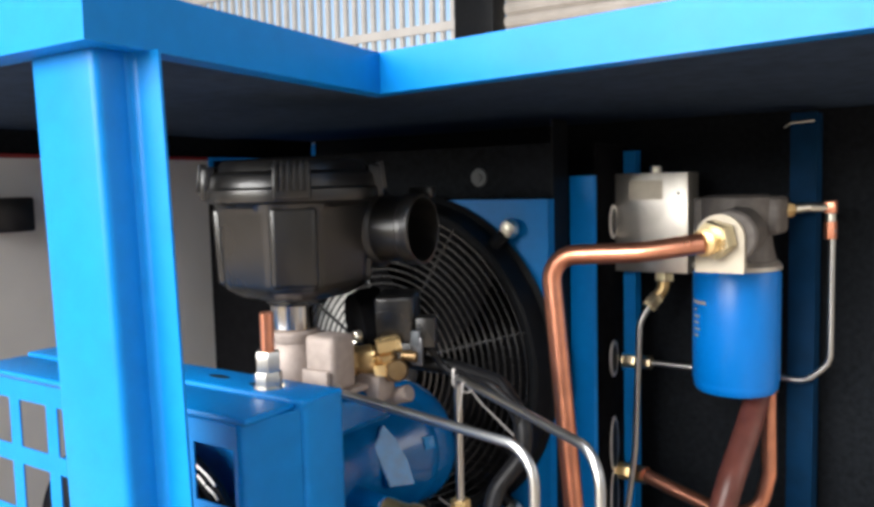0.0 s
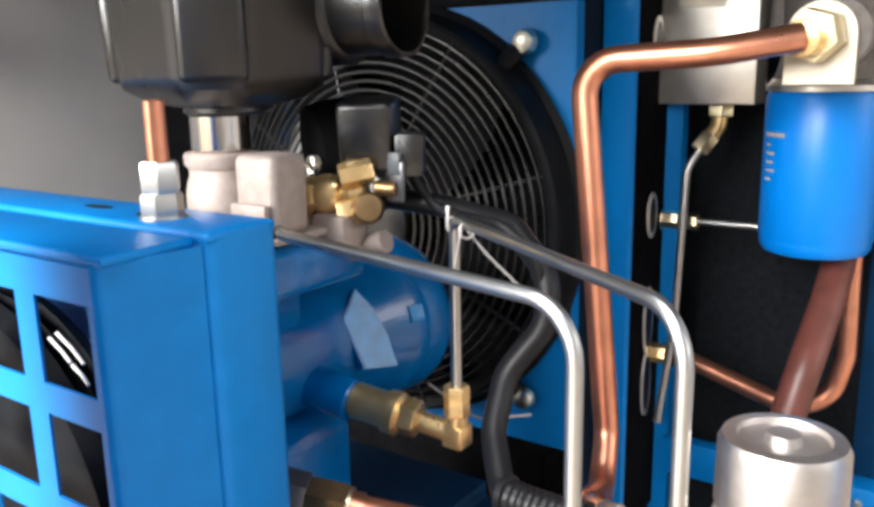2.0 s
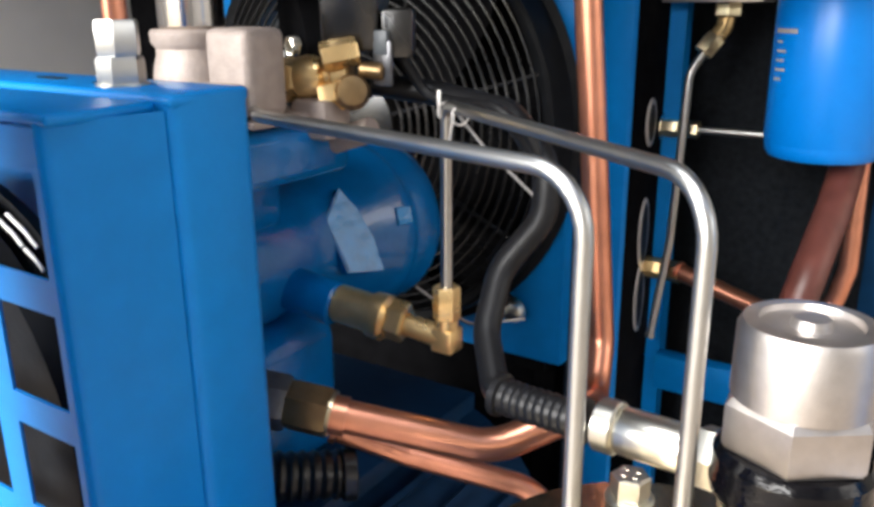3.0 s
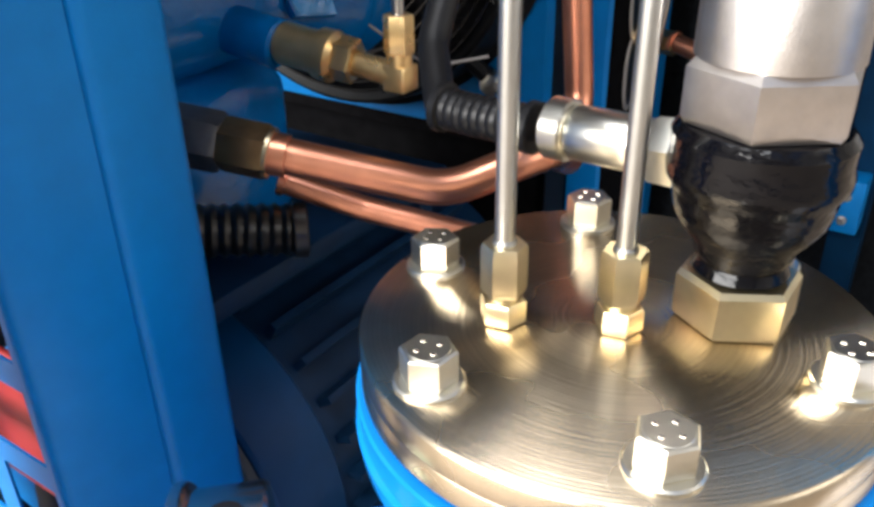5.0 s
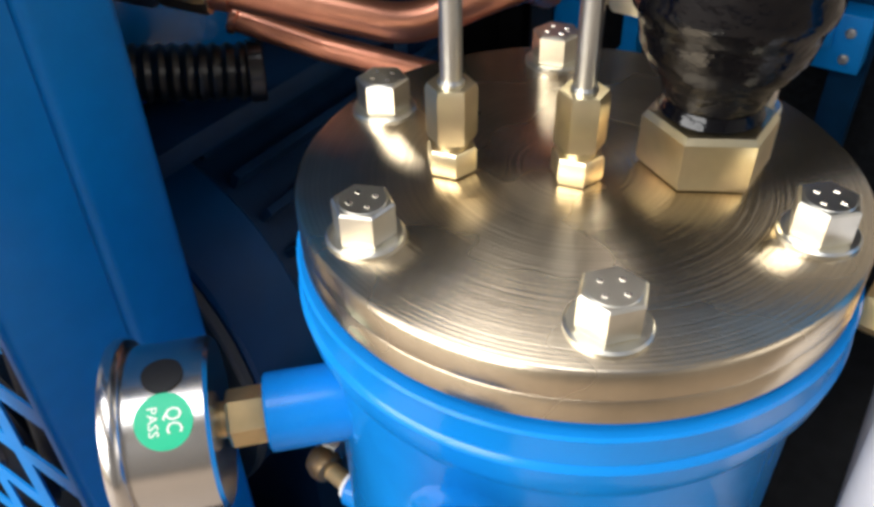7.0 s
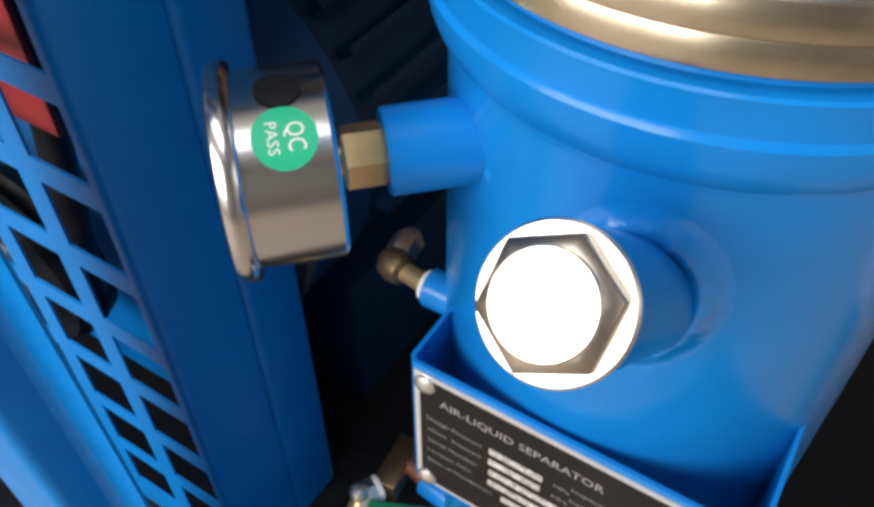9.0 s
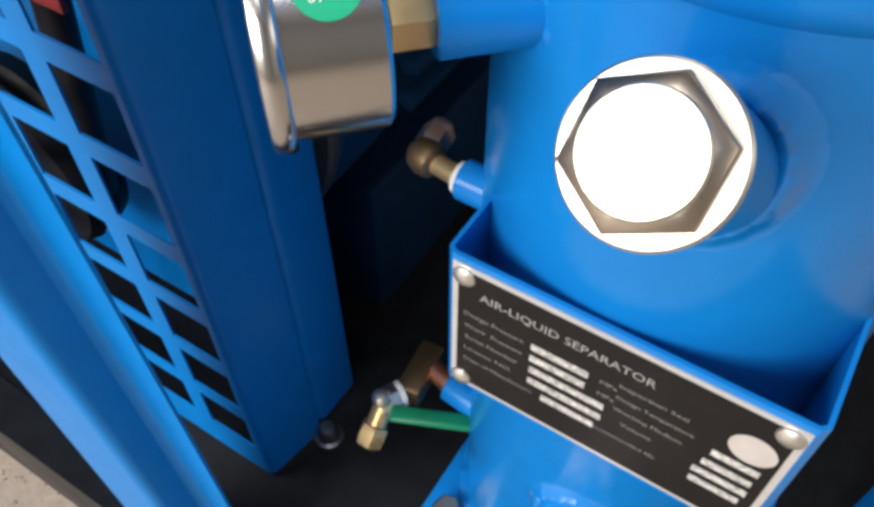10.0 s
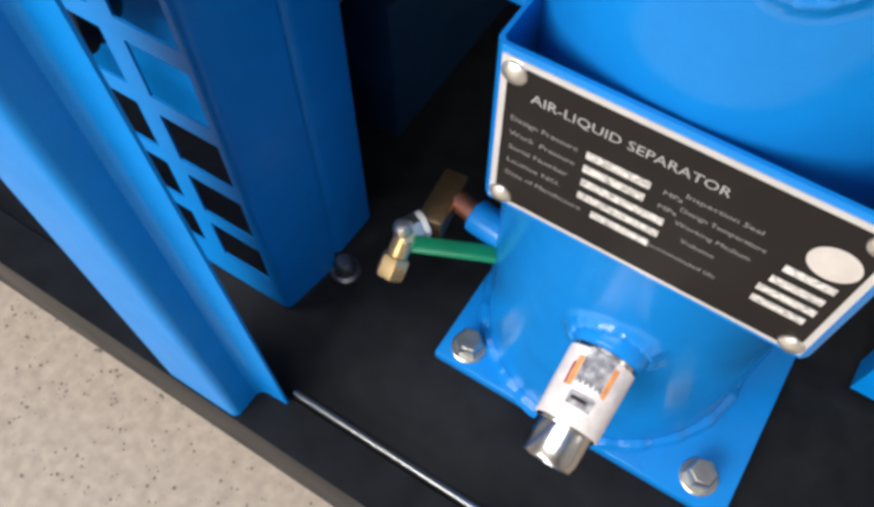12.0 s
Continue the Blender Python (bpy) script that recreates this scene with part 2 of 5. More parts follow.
add_specks(CONCRETE, 190, 0.40, (0.13, 0.11, 0.09))
HALL_WALL = material("hall_wall_paint", (0.55, 0.54, 0.52), 0.8, vary=0.06, scale=3)
FRAME_WHITE = material("white_window_steel", (0.62, 0.60, 0.58), 0.5, vary=0.06, scale=10)
SHUTTER = material("grey_shutter_slat", (0.50, 0.46, 0.42), 0.5, vary=0.08, scale=10)
GLASS = bpy.data.materials.new("clear_glass")
GLASS.use_nodes = True
GLASS.node_tree.nodes["Principled BSDF"].inputs["Transmission Weight"].default_value = 1.0
GLASS.node_tree.nodes["Principled BSDF"].inputs["Roughness"].default_value = 0.04


# ---- building helpers ----
def thing(name, label, category, at=(0, 0, 0), group="", kind=""):
    ob = new(name)
    ob.empty_display_size = 0.02
    ob.location = at
    return tagged(ob, label, category, group, kind)


def mesh_of(name, bm, mat, angle=34):
    bmesh.ops.recalc_face_normals(bm, faces=bm.faces)
    me = bpy.data.meshes.new(name)
    bm.to_mesh(me)
    bm.free()
    me.polygons.foreach_set("use_smooth", [True] * len(me.polygons))
    me.set_sharp_from_angle(angle=radians(angle))
    for some in mat if isinstance(mat, (list, tuple)) else (mat,):
        me.materials.append(some)
    return me


def part(name, bm, mat, parent, label="", angle=34):
    """Links a bmesh, built in world places, as one mesh under a thing or a part."""
    ob = new(name, mesh_of(name, bm, mat, angle))
    ob.parent = parent
    if parent.type == "EMPTY":
        ob.matrix_parent_inverse = Matrix.Translation(-parent.location)
    return tagged(ob, label)


def single(name, bm, mat, label, category, kind="", group="", angle=34):
    return tagged(new(name, mesh_of(name, bm, mat, angle)), label, category, group, kind)


def box(lo, hi, bevel=0.0, seg=2, bm=None):
    bm = bm or bmesh.new()
    vs = [bm.verts.new((x, y, z)) for x in (lo[0], hi[0]) for y in (lo[1], hi[1]) for z in (lo[2], hi[2])]
    fs = [bm.faces.new([vs[i] for i in f]) for f in ((0, 1, 3, 2), (4, 6, 7, 5), (0, 4, 5, 1), (2, 3, 7, 6), (0, 2, 6, 4), (1, 5, 7, 3))]
    if bevel:
        es = list({e for f in fs for e in f.edges})
        bmesh.ops.bevel(bm, geom=es, offset=bevel, segments=seg, affect="EDGES", profile=0.5)
    return bm


def basis(axis):
    a = Vector(axis).normalized()
    side = a.cross(Vector((0, 0, 1)))
    if side.length < 1e-4:
        side = Vector((1, 0, 0))
    side.normalize()
    return a, side, a.cross(side)


def lathe(origin, axis, profile, seg=40, bm=None, turn=0.0, caps=True):
    """Rings of (height along the axis, radius), closed at both ends."""
    bm = bm or bmesh.new()
    o, (a, u, v) = Vector(origin), basis(axis)
    rings = []
    for h, r in profile:
        if r < 1e-5:
            rings.append([bm.verts.new(o + a * h)])
        else:
            rings.append([bm.verts.new(o + a * h + (u * math.cos(w) + v * math.sin(w)) * r)
                          for w in (turn + 2 * math.pi * k / seg for k in range(seg))])
    for p, q in zip(rings, rings[1:]):
        for k in range(seg):
            n = (k + 1) % seg
            if len(p) == 1 and len(q) == 1:
                continue
            if len(p) == 1:
                bm.faces.new((p[0], q[k], q[n]))
            elif len(q) == 1:
                bm.faces.new((p[k], p[n], q[0]))
            else:
                bm.faces.new((p[k], p[n], q[n], q[k]))
    if caps:
        for ring in (rings[0], rings[-1]):
            if len(ring) > 2:
                bm.faces.new(ring)
    return bm


def cyl(p0, p1, r, r1=None, seg=32, edge=0.0, bm=None):
    d = Vector(p1) - Vector(p0)
    h = d.length
    r1 = r if r1 is None else r1
    prof = [(0, r - edge), (edge, r), (h - edge, r1), (h, r1 - edge)] if edge else [(0, r), (h, r1)]
    return lathe(p0, d, prof, seg, bm)


def hexnut(p0, p1, flats, turn=0.0, bm=None, chamfer=0.0012):
    """A hexagon bar with chamfered ends between two places; flats is the width across."""
    bm = bm or bmesh.new()
    d = Vector(p1) - Vector(p0)
    h, r = d.length, flats / math.sqrt(3)
    return lathe(p0, d, [(0, r * 0.94), (chamfer, r), (h - chamfer, r), (h, r * 0.92)], 6, bm, turn)


def rounded(points, radius, steps=7):
    """A polyline with its corners rounded."""
    pts = [Vector(p) for p in points]
    out = [pts[0]]
    for i in range(1, len(pts) - 1):
        rad = radius[i - 1] if isinstance(radius, (list, tuple)) else radius
        a, b = (pts[i - 1] - pts[i]), (pts[i + 1] - pts[i])
        la, lb = a.length, b.length
        a.normalize(), b.normalize()
        half = a.angle(b) / 2
        if half > 1.55:
            out.append(pts[i])
            continue
        cut = min(rad / math.tan(half), la * 0.49, lb * 0.49)
        rr = cut * math.tan(half)
        c = pts[i] + (a + b).normalized() * (rr / math.sin(half))
        s, e = pts[i] + a * cut - c, pts[i] + b * cut - c
        for k in range(steps + 1):
            out.append(c + s.slerp(e, k / steps).normalized() * rr)
    out.append(pts[-1])
    return out


def sweep(points, r, seg=14, radius=0.02, bm=None, wave=None, steps=7):
    """A round tube along a polyline with rounded corners. wave(s): the radius's factor at the length s."""
    bm = bm or bmesh.new()
    pts = rounded(points, radius, steps)
    if wave:
        dense = [pts[0]]
        for p, q in zip(pts, pts[1:]):
            n = max(1, int((q - p).length / 0.0016))
            dense += [p.lerp(q, k / n) for k in range(1, n + 1)]
        pts = dense
    tang = []
    for i in range(len(pts)):
        t = pts[min(i + 1, len(pts) - 1)] - pts[max(i - 1, 0)]
        tang.append(t.normalized())
    _, u, _ = basis(tang[0])
    rings, run = [], 0.0
    for i, (p, t) in enumerate(zip(pts, tang)):
        if i:
            run += (p - pts[i - 1]).length
            u = tang[i - 1].rotation_difference(t) @ u
        u = (u - t * u.dot(t)).normalized()
        v = t.cross(u)
        rad = r * (wave(run) if wave else 1)
        rings.append([bm.verts.new(p + (u * math.cos(w) + v * math.sin(w)) * rad) for w in (2 * math.pi * k / seg for k in range(seg))])
    for p, q in zip(rings, rings[1:]):
        for k in range(seg):
            n = (k + 1) % seg
            bm.faces.new((p[k], p[n], q[n], q[k]))
    bm.faces.new(rings[0]), bm.faces.new(rings[-1])
    return bm


def torus(center, axis, major, minor, seg=64, ring=8, bm=None):
    bm = bm or bmesh.new()
    c, (a, u, v) = Vector(center), basis(axis)
    rows = []
    for k in range(seg):
        w = 2 * math.pi * k / seg
        d = u * math.cos(w) + v * math.sin(w)
        rows.append([bm.verts.new(c + d * (major + minor * math.cos(s)) + a * minor * math.sin(s))
                     for s in (2 * math.pi * j / ring for j in range(ring))])
    for k in range(seg):
        p, q = rows[k], rows[(k + 1) % seg]
        for j in range(ring):
            n = (j + 1) % ring
            bm.faces.new((p[j], p[n], q[n], q[j]))
    return bm


def weld(center, axis, major, minor, seg=160, ring=8, seed=1):
    """A hand-laid weld bead: a ring whose thickness and path are uneven."""
    rnd = random.Random(seed)
    ph = [rnd.uniform(0, 6.28) for _ in range(4)]
    bm = torus(center, axis, major, minor, seg, ring)
    c, (a, u, v) = Vector(center), basis(axis)
    for vert in bm.verts:
        d = vert.co - c
        w = math.atan2(d.dot(v), d.dot(u))
        mid = (u * math.cos(w) + v * math.sin(w)) * major
        k = 1 + 0.05 * math.sin(w * major / 0.0042 * 2 + ph[0]) + 0.10 * math.sin(9 * w + ph[1]) + 0.10 * math.sin(23 * w + ph[2])
        vert.co = c + mid + (d - mid) * k + a * (0.0006 * math.sin(7 * w + ph[3]))
    return bm


def profile_bar(outline, z0, z1, bm=None):
    """A closed outline in x, y drawn up from z0 to z1."""
    bm = bm or bmesh.new()
    low = [bm.verts.new((x, y, z0)) for x, y in outline]
    top = [bm.verts.new((x, y, z1)) for x, y in outline]
    n = len(outline)
    for k in range(n):
        bm.faces.new((low[k], low[(k + 1) % n], top[(k + 1) % n], top[k]))
    bm.faces.new(low), bm.faces.new(top)
    return bm


def sheet(points, t):
    """The outline of a bent sheet of thickness t that follows a polyline in x, y, laid to its left."""
    pts = [Vector((x, y)) for x, y in points]
    other = []
    for i, p in enumerate(pts):
        ds = []
        if i:
            ds.append((p - pts[i - 1]).normalized())
        if i < len(pts) - 1:
            ds.append((pts[i + 1] - p).normalized())
        ns = [Vector((-d.y, d.x)) for d in ds]
        n = sum(ns, Vector((0, 0)))
        n.normalize()
        other.append(p + n * (t / max(0.3, n.dot(ns[0]))))
    return [tuple(p) for p in pts] + [tuple(p) for p in reversed(other)]


def arc(cx, cy, r, a0, a1, n=5):
    return [(cx + r * math.cos(radians(a0 + (a1 - a0) * k / n)), cy + r * math.sin(radians(a0 + (a1 - a0) * k / n))) for k in range(n + 1)]


def pierced(xs, zs, is_hole, y, t):
    """A plate in the x, z plane, t thick, on grid lines xs and zs, with the cells for which is_hole(i, j) left open."""
    bm = bmesh.new()
    vs = {}

    def vert(i, j):
        if (i, j) not in vs:
            vs[i, j] = bm.verts.new((xs[i], y, zs[j]))
        return vs[i, j]

    for i in range(len(xs) - 1):
        for j in range(len(zs) - 1):
            if not is_hole(i, j):
                bm.faces.new((vert(i, j), vert(i + 1, j), vert(i + 1, j + 1), vert(i, j + 1)))
    grown = bmesh.ops.extrude_face_region(bm, geom=list(bm.faces))
    bmesh.ops.translate(bm, vec=(0, t, 0), verts=[v for v in grown["geom"] if isinstance(v, bmesh.types.BMVert)])
    return bm


def lettering(text, height, place, bm=None, width=None):
    """Flat letters as a bmesh; place takes (x, y) from the text's lower left corner to the world."""
    curve = bpy.data.curves.new("letters", "FONT")
    curve.body, curve.size, curve.resolution_u = text, height / 0.69, 2
    ob = new("letters", curve)
    deps = bpy.context.evaluated_depsgraph_get()
    me = bpy.data.meshes.new_from_object(ob.evaluated_get(deps))
    bpy.data.objects.remove(ob)
    bpy.data.curves.remove(curve)
    bm = bm or bmesh.new()
    xs = [v.co.x for v in me.vertices] or [0]
    x0, k = min(xs), 1.0
    if width:
        k = width / max(1e-6, max(xs) - x0)
    made = [bm.verts.new(place((v.co.x - x0) * k, v.co.y)) for v in me.vertices]
    for p in me.polygons:
        try:
            bm.faces.new([made[i] for i in p.vertices])
        except ValueError:
            pass
    bpy.data.meshes.remove(me)
    return bm


def bolt(name, at, axis, flats, head, washer, label, parent=None, mat=BOLT_ZINC, turn=0.0):
    """A hexagon bolt head on its washer; washer is (radius, thickness)."""
    p, a = Vector(at), Vector(axis).normalized()
    r = flats / math.sqrt(3)
    bm = lathe(p + a * washer[1], a, [(0, r * 0.96), (0.0008, r), (head * 0.80, r), (head * 0.93, r * 0.94), (head, r * 0.84)], 6, turn=turn)
    top = p + a * (washer[1] + head)
    lathe(top - a * 0.0002, a, [(0, flats * 0.44), (0.0004, flats * 0.42)], 24, bm)
    ob = part(name, bm, mat, parent, label)
    part("washer", lathe(p, a, [(0, washer[0]), (washer[1] * 0.7, washer[0]), (washer[1], washer[0] * 0.94)], 28), mat, ob)
    return ob


def tube(name, pts, r, mat, label, category, radius=0.02, seg=14, wave=None, group="", ends=True):
    """A pipe or hose as one thing: its body and a ring at each end."""
    if not ends:
        return single(name, sweep(pts, r, seg, radius, wave=wave), mat, label, category, group=group)
    t = thing(name, label, category, pts[0], group=group)
    part("tube_body", sweep(pts, r, seg, radius, wave=wave), mat, t)
    for p, q in ((pts[0], pts[1]), (pts[-1], pts[-2])):
        d = (Vector(q) - Vector(p)).normalized()
        part("end_ring", lathe(Vector(p), d, [(0, r * 1.05), (0.0008, r * 1.22), (0.0045, r * 1.22), (0.0053, r * 1.05)], 18), mat, t)
    return t


# ---- hall ----
HX0, HX1, HY0, HY1, HZ = -7.0, 5.0, -4.2, 5.0, 5.2
single("floor", box((HX0, HY0, -0.2), (HX1, HY1, 0.0)), CONCRETE, "beige speckled concrete factory floor", "floor", "structure")
single("ceiling", box((HX0, HY0, HZ), (HX1, -2.5, HZ + 0.2)), HALL_WALL, "pale painted hall roof", "ceiling", "structure")
single("ceiling_north", box((HX0, -0.7, HZ), (HX1, HY1, HZ + 0.2)), HALL_WALL, "pale painted hall roof", "ceiling", "structure")
single("wall_west", box((HX0 - 0.2, HY0, 0), (HX0, HY1, HZ)), HALL_WALL, "pale painted hall wall", "wall", "structure")
single("wall_east", box((HX1, HY0, 0), (HX1 + 0.2, HY1, HZ)), HALL_WALL, "pale painted hall wall", "wall", "structure")
# south wall with the open door
single("wall_south", box((HX0, HY0 - 0.2, 3.8), (HX1, HY0, HZ)), HALL_WALL, "pale wall over the open hall door", "wall", "structure")
single("wall_south_west", box((HX0, HY0 - 0.2, 0), (-3.45, HY0, 3.8)), HALL_WALL, "pale painted hall wall", "wall", "structure")
single("wall_south_east", box((0.65, HY0 - 0.2, 0), (HX1, HY0, 3.8)), HALL_WALL, "pale painted hall wall", "wall", "structure")
# north wall: a window band, a pillar and a shutter
single("wall_north", box((HX0, HY1, 0), (HX1, HY1 + 0.2, 1.4)), HALL_WALL, "pale hall wall below the window", "wall", "structure")
single("wall_north_top", box((HX0, HY1, 4.6), (HX1, HY1 + 0.2, HZ)), HALL_WALL, "pale hall wall over the window", "wall", "structure")
single("wall_north_east", box((0.5, HY1, 1.4), (HX1, HY1 + 0.2, 4.6)), HALL_WALL, "pale hall wall beside the shutter", "wall", "structure")
win = thing("window_1", "wide bright window behind white steel bars", "window", (-5.0, HY1, 1.4), kind="structure")
part("window_frame", box((-7.0, HY1 - 0.03, 1.4), (-3.2, HY1 + 0.05, 1.48), 0.01), FRAME_WHITE, win)
for k in range(38):
    x = -6.95 + 0.1 * k
    part("bar", box((x, HY1 - 0.02, 1.48), (x + 0.035, HY1 + 0.02, 4.6)), FRAME_WHITE, win)
for z in (2.25, 2.85, 3.5):
    part("rail", box((-7.0, HY1 - 0.045, z), (-3.2, HY1 - 0.021, z + 0.07)), FRAME_WHITE, win)
pillar = single("pillar", box((-3.2, HY1 - 0.2, 0), (-2.86, HY1, HZ), 0.01), BLACK_SHEET, "dark steel hall pillar", "pillar", "structure")
shut = thing("roller_shutter", "pale grey slatted roller shutter", "shutter", (-1.2, HY1, 1.4), kind="structure")
for k in range(32):
    z = 1.4 + 0.1 * k
    part("slat", lathe((-2.86, HY1 + 0.02, z + 0.05), (1, 0, 0), [(0, 0.052), (3.36, 0.052)], 10), SHUTTER, shut)

# ---- cabinet ----
cab = thing("compressor_cabinet", "blue steel screw compressor cabinet with its doors taken off", "cabinet", (-0.3, 0.2, 0))
# base: black channel with a tray floor
part("base_tray", box((-1.45, -0.190, 0.05), (0.221, 0.78, 0.098), 0.002), BLACK_SHEET, cab, "black base tray")
bmf = profile_bar([(-0.200, 0.0), (-0.221, 0.0), (-0.221, 0.110), (-0.186, 0.110), (-0.186, 0.1055), (-0.2165, 0.1055), (-0.2165, 0.006), (-0.200, 0.006)], -1.45, 0.230)
bmesh.ops.transform(bmf, matrix=Matrix(((0, 0, 1, 0), (1, 0, 0, 0), (0, 1, 0, 0), (0, 0, 0, 1))), verts=bmf.verts)
part("base_rail", bmf, BLACK_SHEET, cab, "black base channel")
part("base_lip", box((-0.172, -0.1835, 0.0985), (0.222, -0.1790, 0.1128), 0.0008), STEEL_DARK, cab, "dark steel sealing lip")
part("lip_edge", box((-0.172, -0.1832, 0.1129), (0.222, -0.1812, 0.1143), 0.0004), ZINC, cab, "bright top edge")
part("base_rail", box((0.2225, -0.185, 0.0), (0.230, 0.78, 0.110), 0.001), BLACK_SHEET, cab, "black base channel")
part("corner_post", profile_bar(sheet([(0.172, 0.067), (0.172, 0.042), (0.204, 0.042), (0.204, 0.075)], 0.002), 0.1105, 1.135), BLUE, cab, "blue folded steel corner post")
# front post, folded from sheet
post_line = [(-0.291, -0.196)] + arc(-0.285, -0.221, 0.006, 180, 270, 3) + arc(-0.228, -0.221, 0.006, 270, 360, 4) + [(-0.222, -0.206)] + arc(-0.216, -0.206, 0.006, 180, 90, 3) + [(-0.198, -0.199)]
post_bm = profile_bar(sheet(post_line, 0.002), 0.1105, 1.135)
for v in post_bm.verts:
    v.co += Vector((0.0265, 0.0075, 0)) * (1.135 - v.co.z) / 1.0245  # it leans a little
part("corner_post", post_bm, BLUE, cab, "blue folded steel corner post")
# roof with a step in its front edge; the sheet sags a little at the inner corner
ROOF_CORNER = Vector((-0.223, 0.050))


def sagged(bm):
    for v in bm.verts:
        if (v.co.xy - ROOF_CORNER).length < 0.09:
            v.co.z -= 0.0060
    return bm


roof = [(-1.45, -0.245), (-0.202, -0.245), (-0.223, 0.050), (0.236, 0.016)]
part("roof_edge", sagged(profile_bar(sheet(roof, 0.0025), 1.1355, 1.171)), BLUE, cab, "bright blue folded roof edge")
part("roof_panel", sagged(profile_bar([(-1.45, -0.242), (-0.205, -0.242), (-0.226, 0.053), (0.236, 0.019), (0.236, 0.78), (-1.45, 0.78)], 1.1675, 1.1705)), BLUE, cab)
part("roof_lining", sagged(profile_bar([(-1.44, -0.215), (-0.232, -0.215), (-0.251, 0.077), (0.226, 0.043), (0.226, 0.77), (-1.44, 0.77)], 1.140, 1.167)), ROOF_FOAM, cab, "black foam roof lining")
part("roof_return", box((-1.45, -0.2425, 1.1355), (-0.2045, -0.2225, 1.138)), BLUE, cab)
part("roof_return", sagged(profile_bar([(-0.2260, -0.222), (-0.2060, -0.222), (-0.2255, 0.0525), (-0.2455, 0.0725)], 1.1355, 1.138)), BLUE, cab)
part("roof_return", sagged(profile_bar([(-0.2250, 0.0530), (0.234, 0.0190), (0.234, 0.0390), (-0.2450, 0.0730)], 1.1356, 1.1381)), BLUE, cab)
# back, sides
part("back_panel", box((-1.45, 0.765, 0.1), (0.226, 0.78, 1.1395)), BLUE, cab)
part("back_lining", box((-0.898, 0.70, 0.1), (0.204, 0.762, 1.1395)), FOAM, cab, "black foam back lining")
part("side_panel", box((-1.4575, -0.20, 0.1105), (-1.4525, 0.78, 1.168)), BLUE, cab)
part("partition", box((-0.915, -0.20, 0.1), (-0.90, 0.430, 1.099)), PAINT_GREY, cab, "light grey inner partition panel")
# red strip in place of the light slit between partition and roof
part("gap_strip", box((-0.9080, -0.20, 1.0995), (-0.8985, 0.430, 1.1045)), RED, cab, "thin red strip standing in for light through the gap")
part("junction_box", box((-0.8998, 0.030, 0.998), (-0.86, 0.095, 1.045), 0.004), PLASTIC, cab, "small black junction box")
part("column", box((-0.915, 0.4305, 0.1), (-0.893, 0.4345, 1.099)), BLUE, cab, "blue folded steel column")
part("top_infill", box((-0.912, -0.20, 1.1050), (-0.908, 0.70, 1.1395)), FOAM, cab, "black foam strip over the partition")
# columns at the back
# blue side of the column turned black: its shade is in the colour
part("column_web", box((-0.2540, 0.4455, 0.1), (-0.2520, 0.4910, 1.13)), BLACK_SHEET, cab, "folded column web, blackened for the shade on its side")
part("column", profile_bar(sheet([(-0.2515, 0.495), (-0.240, 0.491), (-0.216, 0.491), (-0.213, 0.495)], 0.002), 0.1, 1.056), BLUE, cab, "blue folded steel column")
part("column", profile_bar(sheet([(-0.2195, 0.615), (-0.2195, 0.595), (-0.1965, 0.595), (-0.1965, 0.615)], 0.002), 0.1, 1.09), BLUE, cab, "blue folded steel column")
# same blue as the other columns; the roof's shade is put into its colour
part("column", profile_bar(sheet([(0.003, 0.655), (0.003, 0.617), (0.035, 0.617), (0.035, 0.655)], 0.002), 0.1, 1.13), SHADED_COLUMN, cab, "blue folded steel column, darkened for the roof's shade")
part("column_clip", sweep([(-0.004, 0.6145, 1.112), (0.004, 0.6120, 1.117), (0.032, 0.6130, 1.119)], 0.0013, 8, 0.004), ZINC, cab, "small bright wire clip")
part("cross_rail", box((-0.195, 0.570, 0.484), (0.002, 0.593, 0.527), 0.002), BLUE, cab)
# this rail is blackened for the deep shade low behind the airend
part("cross_rail", box((-0.89, 0.435, 0.537), (-0.272, 0.465, 0.563), 0.002), FLAT_BLACK, cab)
brk = part("bracket", box((-0.025, 0.580, 0.460), (0.032, 0.6155, 0.517), 0.002), BLUE, cab, "small blue bolted bracket")
for z in (0.474, 0.500):
    bolt("bolt", (0.016, 0.580, z), (0, -1, 0), 0.007, 0.004, (0.005, 0.001), "", brk)

